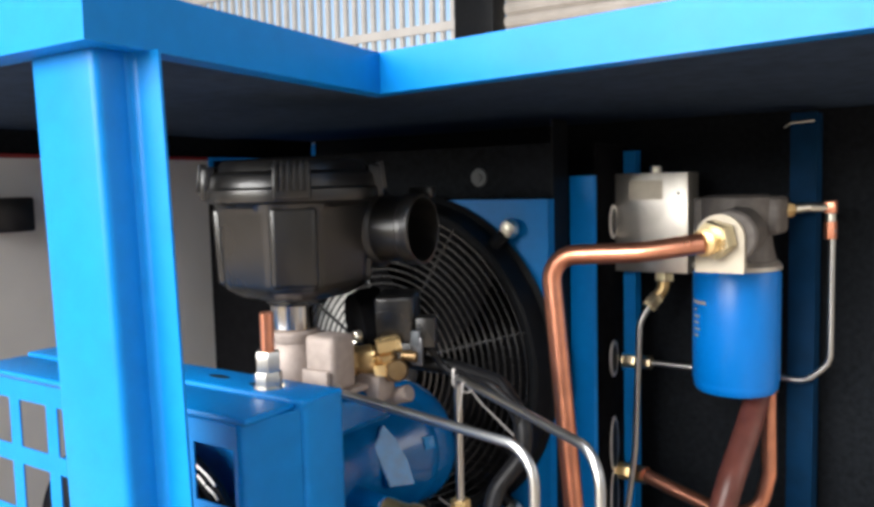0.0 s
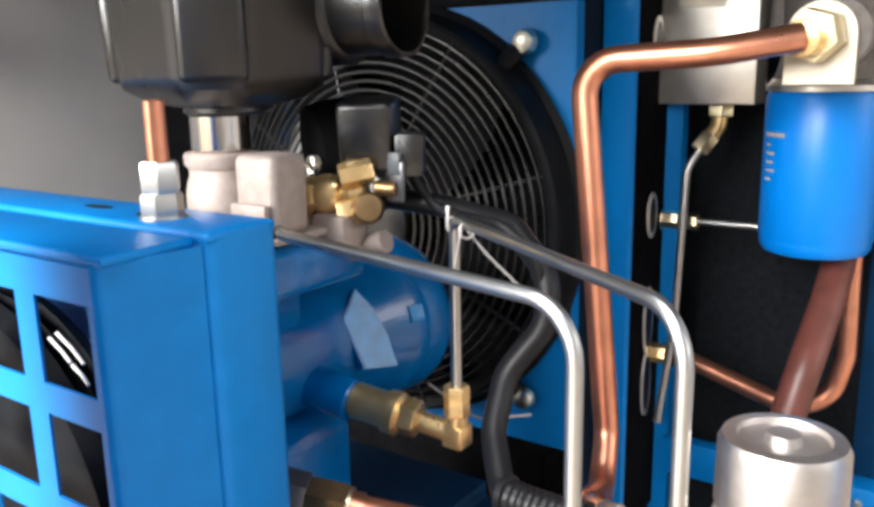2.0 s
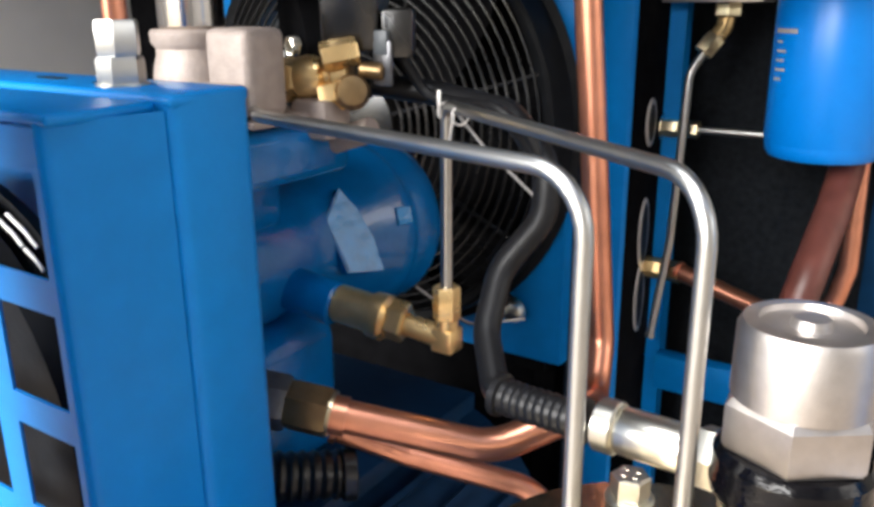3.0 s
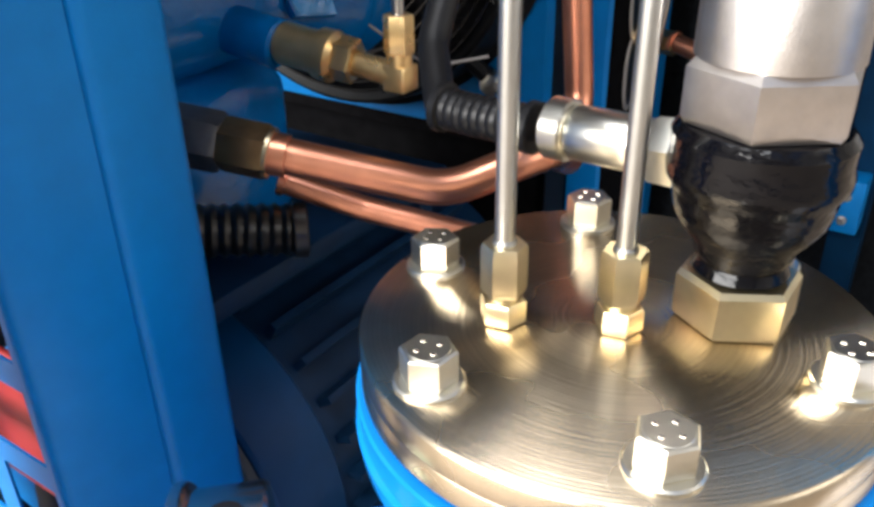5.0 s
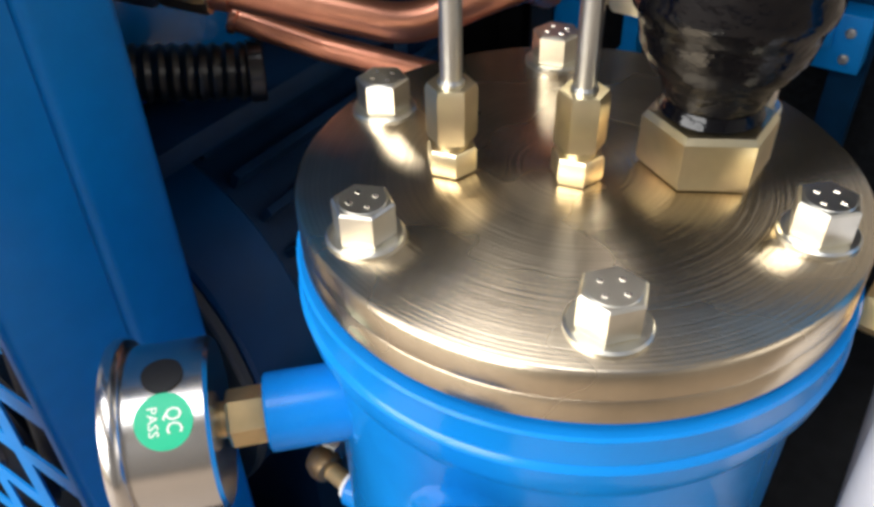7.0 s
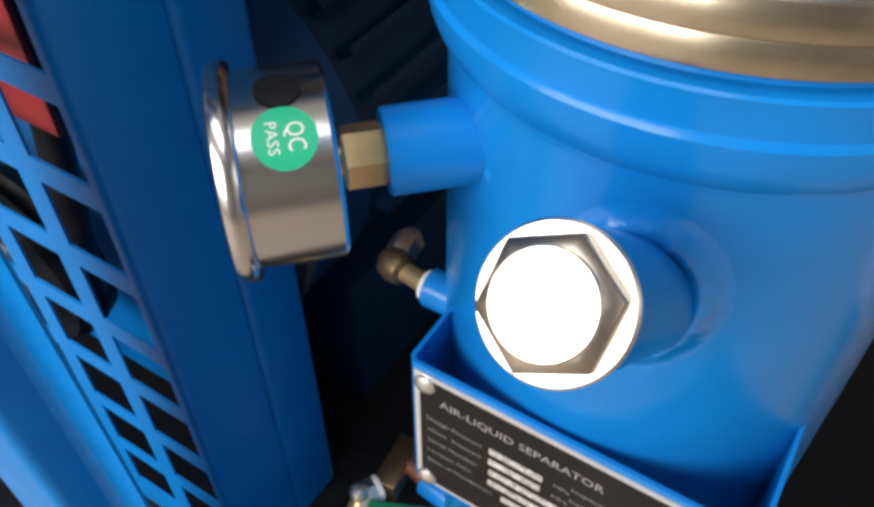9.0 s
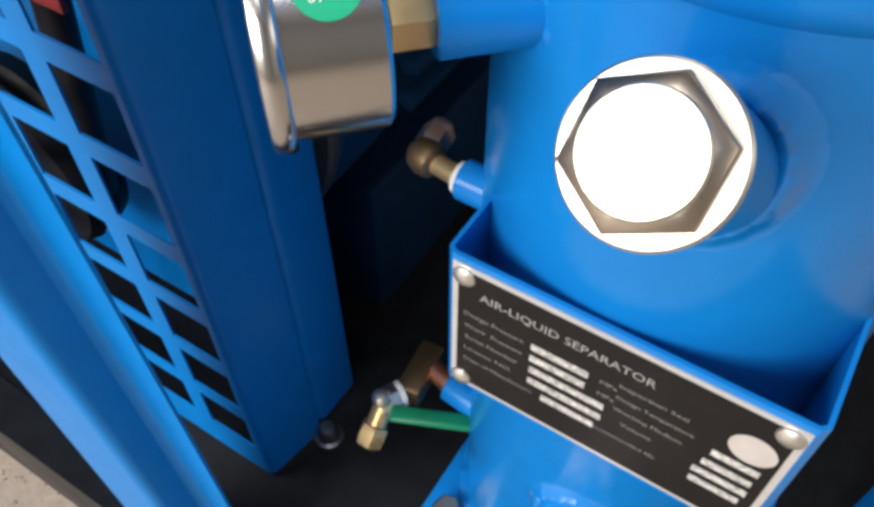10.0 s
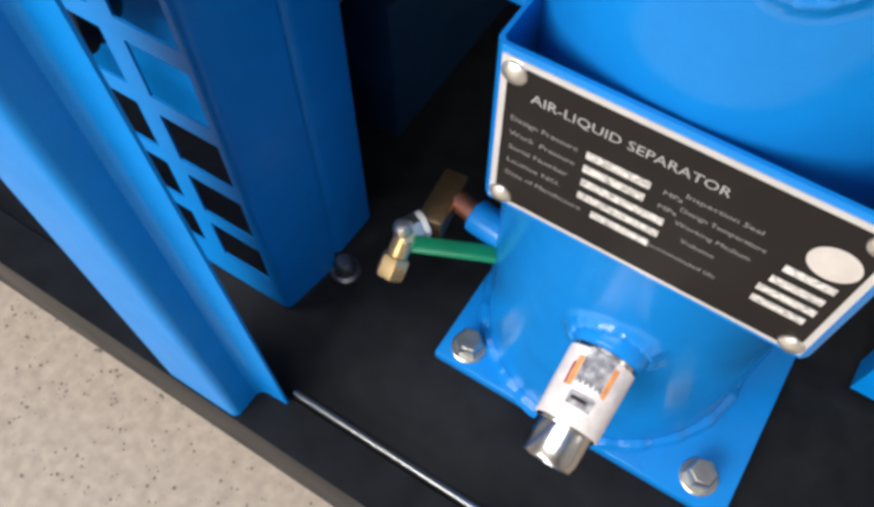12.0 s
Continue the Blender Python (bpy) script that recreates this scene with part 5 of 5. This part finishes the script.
for k in range(48):
    w = 2 * math.pi * k / 48
    c, s = math.cos(w), math.sin(w)
    m = max(abs(c), abs(s))
    x = FC.x + c / m * 0.2465
    z = FC.z + s / m * 0.2365
    corner.append(ring_bm.verts.new((min(-0.235, max(-0.705, x if abs(c) < abs(s) else (-0.235 if c > 0 else -0.705))), 0.432, min(1.058, max(0.585, z)))))
for k in range(48):
    n = (k + 1) % 48
    ring_bm.faces.new((inner[k], inner[n], corner[n], corner[k]))
grown = bmesh.ops.extrude_face_region(ring_bm, geom=list(ring_bm.faces))
bmesh.ops.translate(ring_bm, vec=(0, 0.004, 0), verts=[v for v in grown["geom"] if isinstance(v, bmesh.types.BMVert)])
part("panel_sheet", ring_bm, BLUE, fanp)
part("panel_flange", box((-0.2375, 0.436, 0.585), (-0.235, 0.450, 1.058)), BLUE, fanp)
# added black sheet that stands for shade on the panel's left part
part("shade_sheet", box((-0.89, 0.4325, 0.585), (-0.7055, 0.4365, 1.058)), FLAT_BLACK, fanp, "black sheet put in for the shade beside the fan panel")
# header is black instead of blue, to hold the shade under the roof
part("shaded_header", box((-0.89, 0.452, 1.060), (-0.238, 0.468, 1.13)), FOAM, fanp, "sheet over the fan panel, blackened for the roof's shade")
core = thing("cooler_core", "black finned cooler core behind the fan", "cooler", (-0.56, 0.51, 0.0985))
part("core_block", box((-0.83, 0.474, 0.0985), (-0.292, 0.55, 1.05), 0.004), FLAT_BLACK, core)
part("side_tank", box((-0.86, 0.470, 0.0985), (-0.831, 0.55, 1.05), 0.004), FLAT_BLACK, core)
part("side_tank", box((-0.291, 0.470, 0.0985), (-0.262, 0.55, 1.05), 0.004), FLAT_BLACK, core)
for k in range(36):
    part("cooler_tube", box((-0.830, 0.4715, 0.600 + 0.0125 * k), (-0.292, 0.4745, 0.6035 + 0.0125 * k)), FLAT_BLACK, core)

# added white plate, stands in for the bright patch behind the guard wires
single("label_plate", box((-0.705, 0.4655, 0.838), (-0.592, 0.4710, 0.950), 0.001), WHITE, "white plate added for the bright patch behind the fan guard", "plate")
fan = thing("cooling_fan", "black axial cooling fan with a wire guard", "fan", FC)
part("mount_ring", lathe(FC + Vector((0, 0.023, 0)), (0, -1, 0), [(0, 0.212), (0, 0.236), (0.004, 0.238), (0.008, 0.230), (0.042, 0.226), (0.044, 0.222), (0.040, 0.212), (0, 0.212)], 72, caps=False), BLACK_SHEET, fan)
for k in range(17):
    r = 0.222 - k * 0.0098
    dome = 0.030 + 0.020 * (1 - (r / 0.222) ** 2)
    part("wire_ring", torus(FC + Vector((0, -dome + 0.012, 0)), (0, 1, 0), r, 0.0017, 64, 6), GLOSS_BLACK, fan)
for k in range(8):
    w = math.pi * k / 4 + 0.28
    d = Vector((math.cos(w), 0, math.sin(w)))
    part("wire_spoke", sweep([FC + d * 0.055 + Vector((0, -0.035, 0)), FC + d * 0.14 + Vector((0, -0.028, 0)), FC + d * 0.226 + Vector((0, -0.016, 0))], 0.0024, 8, 0.05), GLOSS_BLACK, fan)
part("fan_motor", lathe(FC + Vector((0, 0.02, 0)), (0, -1, 0), [(0, 0.058), (0.045, 0.058), (0.056, 0.052), (0.060, 0.035), (0.062, 0.0)], 44), PLASTIC, fan)
for k in range(5):
    w = 2 * math.pi * k / 5 + 1.88
    bl_ = bmesh.new()
    prev = None
    for j in range(7):
        r = 0.055 + 0.024 * j
        sp, tw = 0.40 - 0.02 * j, 0.020 - 0.0018 * j
        row = [bl_.verts.new(FC + Vector((r * math.cos(w + sp * q + 0.06 * j), 0.012 + tw * q, r * math.sin(w + sp * q + 0.06 * j)))) for q in (-1, -0.33, 0.33, 1)]
        if prev:
            for q in range(3):
                bl_.faces.new((prev[q], prev[q + 1], row[q + 1], row[q]))
        prev = row
    grown = bmesh.ops.extrude_face_region(bl_, geom=list(bl_.faces))
    bmesh.ops.translate(bl_, vec=(0, 0.002, 0), verts=[v for v in grown["geom"] if isinstance(v, bmesh.types.BMVert)])
    part("blade", bl_, FLAT_BLACK, fan, "black fan blade")
for sx in (-1, 1):
    for sz in (-1, 1):
        at = FC + Vector((0.172 * sx, 0.022, 0.189 * sz))
        strap = sweep([FC + Vector((0.150 * sx, 0.0, 0.165 * sz)), at + Vector((0, -0.006, 0))], 0.009, 8)
        st = part("mount_foot", strap, BLACK_SHEET, fan)
        part("mount_bolt", lathe(at + Vector((0, -0.008, 0)), (0, -1, 0), [(0, 0.013), (0.004, 0.0128), (0.010, 0.0105), (0.012, 0.004), (0.012, 0.0)], 24), ZINC, st, "round steel mounting bolt")
sb = thing("panel_screw", "dull grey round screw on the dark sheet over the fan", "screw", (-0.355, 0.452, 1.093))
part("screw_head", lathe((-0.352, 0.452, 1.091), (0, -1, 0), [(0, 0.013), (0.003, 0.012), (0.003, 0.006), (0.006, 0.0055), (0.0065, 0.0)], 24), DULL_GREY, sb)

# ---- oil filter corner ----
of = thing("oil_filter", "blue spin-on oil filter can under a cast head", "oil filter", (-0.014, 0.515, 0.79))
ox, oy, orad = -0.016, 0.518, 0.0515
part("can", lathe((ox, oy, 0), (0, 0, 1), [(0.805, 0.0), (0.805, 0.041), (0.807, 0.0465), (0.812, 0.0495), (0.818, orad - 0.0012), (0.820, orad - 0.0012), (0.822, orad), (0.953, orad), (0.957, orad - 0.002)], 64), FILTER_BLUE, of)
part("seal_ring", lathe((ox, oy, 0), (0, 0, 1), [(0.957, 0.048), (0.958, 0.0525), (0.963, 0.0525), (0.969, 0.047)], 64), MACHINED, of, "bright steel rim")
part("head", lathe((ox, oy, 0), (0, 0, 1), [(0.969, 0.046), (0.985, 0.042), (1.000, 0.040), (1.045, 0.042), (1.048, 0.036), (1.048, 0.0)], 40), HEAD_GREY, of, "cast aluminium filter head")
part("head_block", box((ox - 0.052, oy - 0.012, 1.000), (ox + 0.052, oy + 0.04, 1.046), 0.006, 3), HEAD_GREY, of)
part("head_port", cyl((ox + 0.012, oy - 0.03, 1.005), (0.006, 0.395, 1.005), 0.030, edge=0.003), HEAD_GREY, of)


def on_can(a0, a1, z0, z1):
    b = bmesh.new()
    g = [[b.verts.new((ox + (orad + 0.0003) * math.cos(w), oy + (orad + 0.0003) * math.sin(w), z)) for z in (z0, z1)] for w in (a0 + (a1 - a0) * k / 6 for k in range(7))]
    for p, q in zip(g, g[1:]):
        b.faces.new((p[0], q[0], q[1], p[1]))
    return b


part("print_bar", on_can(radians(-150), radians(-118), 0.9165, 0.9205), PRINT_PALE, of)
for k in range(5):
    part("print_bar", on_can(radians(-146), radians(-146 + (9, 16, 14, 17, 12)[k]), 0.908 - 0.008 * k, 0.9105 - 0.008 * k), PRINT_PALE, of)
lug = thing("pipe_union", "brass pipe union with a cream rounded lug on the filter head", "union", (0.0, 0.36, 1.0))
out = [(-0.026 + 0.006, 0.966)] + [(0.006 + 0.026 * math.cos(w), 1.004 + 0.026 * math.sin(w)) for w in (math.pi * (1 - k / 14) for k in range(15))] + [(0.032, 0.966)]
ol = bmesh.new()
f0 = [ol.verts.new((x, 0.388, z)) for x, z in out]
f1 = [ol.verts.new((x, 0.398, z)) for x, z in out]
for k in range(len(out)):
    n = (k + 1) % len(out)
    ol.faces.new((f0[k], f0[n], f1[n], f1[k]))
ol.faces.new(f0), ol.faces.new(f1)
part("lug", ol, CREAM, lug, "cream rounded lug")
part("union_nut", hexnut((0.003, 0.362, 1.003), (0.006, 0.388, 1.004), 0.037, 0.3, chamfer=0.003), YZINC, lug)
part("union_ring", lathe((-0.001, 0.348, 1.0005), (0.12, 1, 0.06), [(0, 0.0125), (0.001, 0.0142), (0.014, 0.0142), (0.015, 0.0125)], 32), BRASS, lug)

blk = thing("valve_block", "square machined aluminium thermostat valve block", "valve block", (-0.137, 0.57, 0.95))
part("block", box((-0.194, 0.570, 0.950), (-0.090, 0.618, 1.086), 0.0015), MACHINED, blk)
part("block_screw", lathe((-0.142, 0.594, 1.086), (0, 0, 1), [(0, 0.008), (0.008, 0.008), (0.010, 0.006), (0.010, 0.0)], 20), ZINC, blk)
part("small_hole", lathe((-0.103, 0.5698, 1.058), (0, -1, 0), [(0, 0.002), (0.0003, 0.002)], 12), BLACK_SHEET, blk)
part("faded_mark", box((-0.172, 0.5694, 1.050), (-0.124, 0.5699, 1.076)), CREAM, blk)
ef = thing("elbow_fitting", "plated elbow fitting below the valve block", "fitting", (-0.137, 0.594, 0.94))
part("top_nut", hexnut((-0.130, 0.594, 0.9498), (-0.130, 0.594, 0.936), 0.024, 0.2), YZINC, ef)
part("elbow", sweep([(-0.130, 0.594, 0.938), (-0.131, 0.590, 0.925), (-0.141, 0.582, 0.908)], 0.0085, 14, 0.01), BRASS, ef)
part("tube_nut", hexnut((-0.137, 0.585, 0.916), (-0.147, 0.577, 0.900), 0.019, 0.3), YZINC, ef)
tube("steel_tube", [(-0.144, 0.579, 0.904), (-0.156, 0.568, 0.880), (-0.160, 0.560, 0.70), (-0.172, 0.552, 0.585)], 0.0045, STEEL, "galvanised steel tube down from the valve block", "tube", [0.03, 0.08], group="steel tubes")

nw = thing("bulkhead_fitting", "brass bulkhead nut on the slotted strip", "fitting", (-0.185, 0.60, 0.81), group="bulkhead fittings")
part("bulkhead_nut", hexnut((-0.1915, 0.600, 0.811), (-0.174, 0.600, 0.811), 0.0175, 0.2), YZINC, nw)
part("tube_nut", hexnut((-0.1735, 0.600, 0.811), (-0.152, 0.600, 0.811), 0.0165, 0.4), YZINC, nw)
part("ring_washer", lathe((-0.1930, 0.600, 0.811), (1, 0, 0), [(0, 0.016), (0.0015, 0.016)], 24), CHROME, nw)
tube("steel_tube", [(-0.170, 0.600, 0.811), (0.0, 0.600, 0.811), (0.050, 0.600, 0.808), (0.0785, 0.600, 0.835), (0.0785, 0.600, 1.005)], 0.0038, STEEL, "thin steel tube passing behind the oil filter", "tube", [0.05, 0.03, 0.03], group="steel tubes")
ce = thing("tube_elbow", "small plated elbow beside the filter head", "fitting", (0.07, 0.60, 1.03))
part("elbow_body", sweep([(0.036, 0.560, 1.036), (0.055, 0.590, 1.038), (0.0785, 0.600, 1.038), (0.0785, 0.600, 1.010)], 0.0058, 12, 0.004), ZINC, ce)
part("elbow_nut", hexnut((0.0785, 0.600, 0.998), (0.0785, 0.600, 1.020), 0.0125, 0.2), COPPER, ce)
part("elbow_cap", box((0.0715, 0.593, 1.030), (0.0855, 0.607, 1.046), 0.002), COPPER, ce)
part("side_nut", hexnut((0.030, 0.552, 1.035), (0.040, 0.566, 1.036), 0.016, 0.1), BRASS, ce)

nc = thing("bulkhead_fitting", "brass bulkhead nut on the slotted strip", "fitting", (-0.18, 0.57, 0.65), group="bulkhead fittings")
part("bulkhead_nut", hexnut((-0.1930, 0.575, 0.655), (-0.172, 0.575, 0.655), 0.020, 0.2), BRASS, nc)
part("dark_nut", hexnut((-0.172, 0.575, 0.655), (-0.150, 0.572, 0.655), 0.022, 0.4), OLD_BRASS, nc)
tube("copper_pipe", [(-0.155, 0.572, 0.655), (-0.03, 0.540, 0.632), (0.006, 0.556, 0.643), (0.016, 0.56, 0.69), (0.012, 0.57, 0.80)], 0.0095, COPPER, "copper pipe curving up behind the oil filter", "copper pipe", 0.04, 16)
tube("lagged_pipe", [(-0.035, 0.40, 0.52), (-0.020, 0.41, 0.62), (-0.002, 0.44, 0.715), (0.004, 0.50, 0.765), (0.004, 0.58, 0.815)], 0.0155, DARK_COPPER, "thick brown lagged pipe rising behind the oil filter", "pipe", 0.06, 20)

# zip ties and black cable along the tube
cable = tube("black_cable", [(-0.235, 0.130, 0.905), (-0.215, 0.140, 0.872), (-0.190, 0.137, 0.870), (-0.150, 0.115, 0.872), (-0.120, 0.112, 0.855), (-0.122, 0.118, 0.825)], 0.0035, RUBBER, "thin black cable tied to the steel tube", "cable", 0.02, 10, ends=False)
for px, py, lean in ((-0.197, 0.135, 0.002), (-0.178, 0.1216, 0.010)):
    z = thing("zip_tie", "white nylon zip tie round tube and cable", "zip tie", (px, py, 0.862), group="zip ties on the tube")
    part("band", torus((px, py, 0.864), (0.82, -0.58, 0), 0.0056, 0.0008, 24, 6), PLATE_SILVER, z)
    part("tail", box((px - 0.001, py - 0.009, 0.862), (px + 0.0012, py - 0.0075, 0.878), 0.0004) if lean < 0.005 else sweep([(px, py - 0.007, 0.866), (px - 0.004, py - 0.009, 0.842)], 0.0008, 6), PLATE_SILVER, z)
wire = tube("thin_wire", [(-0.205, 0.14, 0.875), (-0.17, 0.135, 0.845), (-0.135, 0.14, 0.815)], 0.0011, PRINT_GREY, "thin loose grey wire beside the hose", "wire", 0.02, 6, ends=False)
tube("thin_wire", [(-0.24, 0.16, 0.73), (-0.20, 0.17, 0.705), (-0.16, 0.18, 0.715)], 0.0010, PRINT_GREY, "thin loose grey wire below the airend", "wire", 0.02, 6, ends=False)

# brass fitting and pale hose beside the tank
rf = thing("side_fitting", "brass fitting beside the separator tank", "fitting", (0.118, 0.01, 0.64))
part("fitting_hex", hexnut((0.1055, 0.022, 0.634), (0.145, 0.018, 0.634), 0.019, 0.2), BRASS, rf)
hs = thing("pale_hose", "thick pale grey hose with a rounded end beside the tank", "hose", (0.15, 0.0, 0.2))
part("hose_body", sweep([(0.1505, 0.000, 0.628), (0.155, 0.004, 0.52), (0.160, 0.030, 0.455), (0.162, 0.110, 0.430), (0.162, 0.300, 0.425), (0.160, 0.699, 0.425)], 0.030, 28, 0.08), PALE_GREY, hs)
part("hose_end", lathe((0.1505, 0.000, 0.627), (-0.04, 0, 1), [(0, 0.030), (0.008, 0.0285), (0.015, 0.023), (0.019, 0.013), (0.020, 0.0)], 32), PALE_GREY, hs)
# floor studs on the base tray
stb = thing("tray_bolt", "dark steel bolt on the black base tray", "bolt", (-0.204, -0.074, 0.0985))
part("bolt_head", lathe((-0.204, -0.074, 0.0985), (0, 0, 1), [(0, 0.0125), (0.003, 0.0125), (0.004, 0.0095), (0.013, 0.0088), (0.017, 0.0060), (0.018, 0.0)], 24), STEEL_DARK, stb)

# ---- set down in their final places ----
SETTLED = (
    ((-0.023, -0.005, -0.028), "valve_block.001 elbow_fitting steel_tube.002 tube_elbow"),
    ((-0.021, -0.005, -0.020), "oil_filter copper_pipe.001 lagged_pipe"),
    ((-0.029, -0.004, -0.020), "pipe_union"),
    ((-0.021, -0.005, -0.022), "slotted_strip bulkhead_fitting bulkhead_fitting.001 steel_tube.003"),
    ((-0.010, -0.005, -0.022), "cooling_fan cooler_core label_plate"),
    ((-0.0155, -0.005, -0.031), "fan_panel"),
    ((-0.012, -0.005, -0.034), "panel_screw"),
    ((-0.008, 0.000, -0.008), "airend valve_actuator airend_stand electric_motor"),
    ((-0.007, 0.000, -0.006), "intake_valve solenoid_valve brass_elbow_fitting zip_tie zip_tie.001 black_cable thin_wire thin_wire.001 copper_pipe corrugated_hose"),
    ((0.000, 0.003, -0.005), "air_filter"),
    ((-0.005, 0.000, -0.002), "black_hose corrugated_sleeve belt_pulley motor_pulley warning_tag tension_stud"),
    ((-0.006, 0.000, -0.001), "drain_valve"),
    ((-0.004, -0.001, -0.005), "angle_fitting"),
)
for step, names in SETTLED:
    for name in names.split():
        bpy.data.objects[name].location += Vector(step)
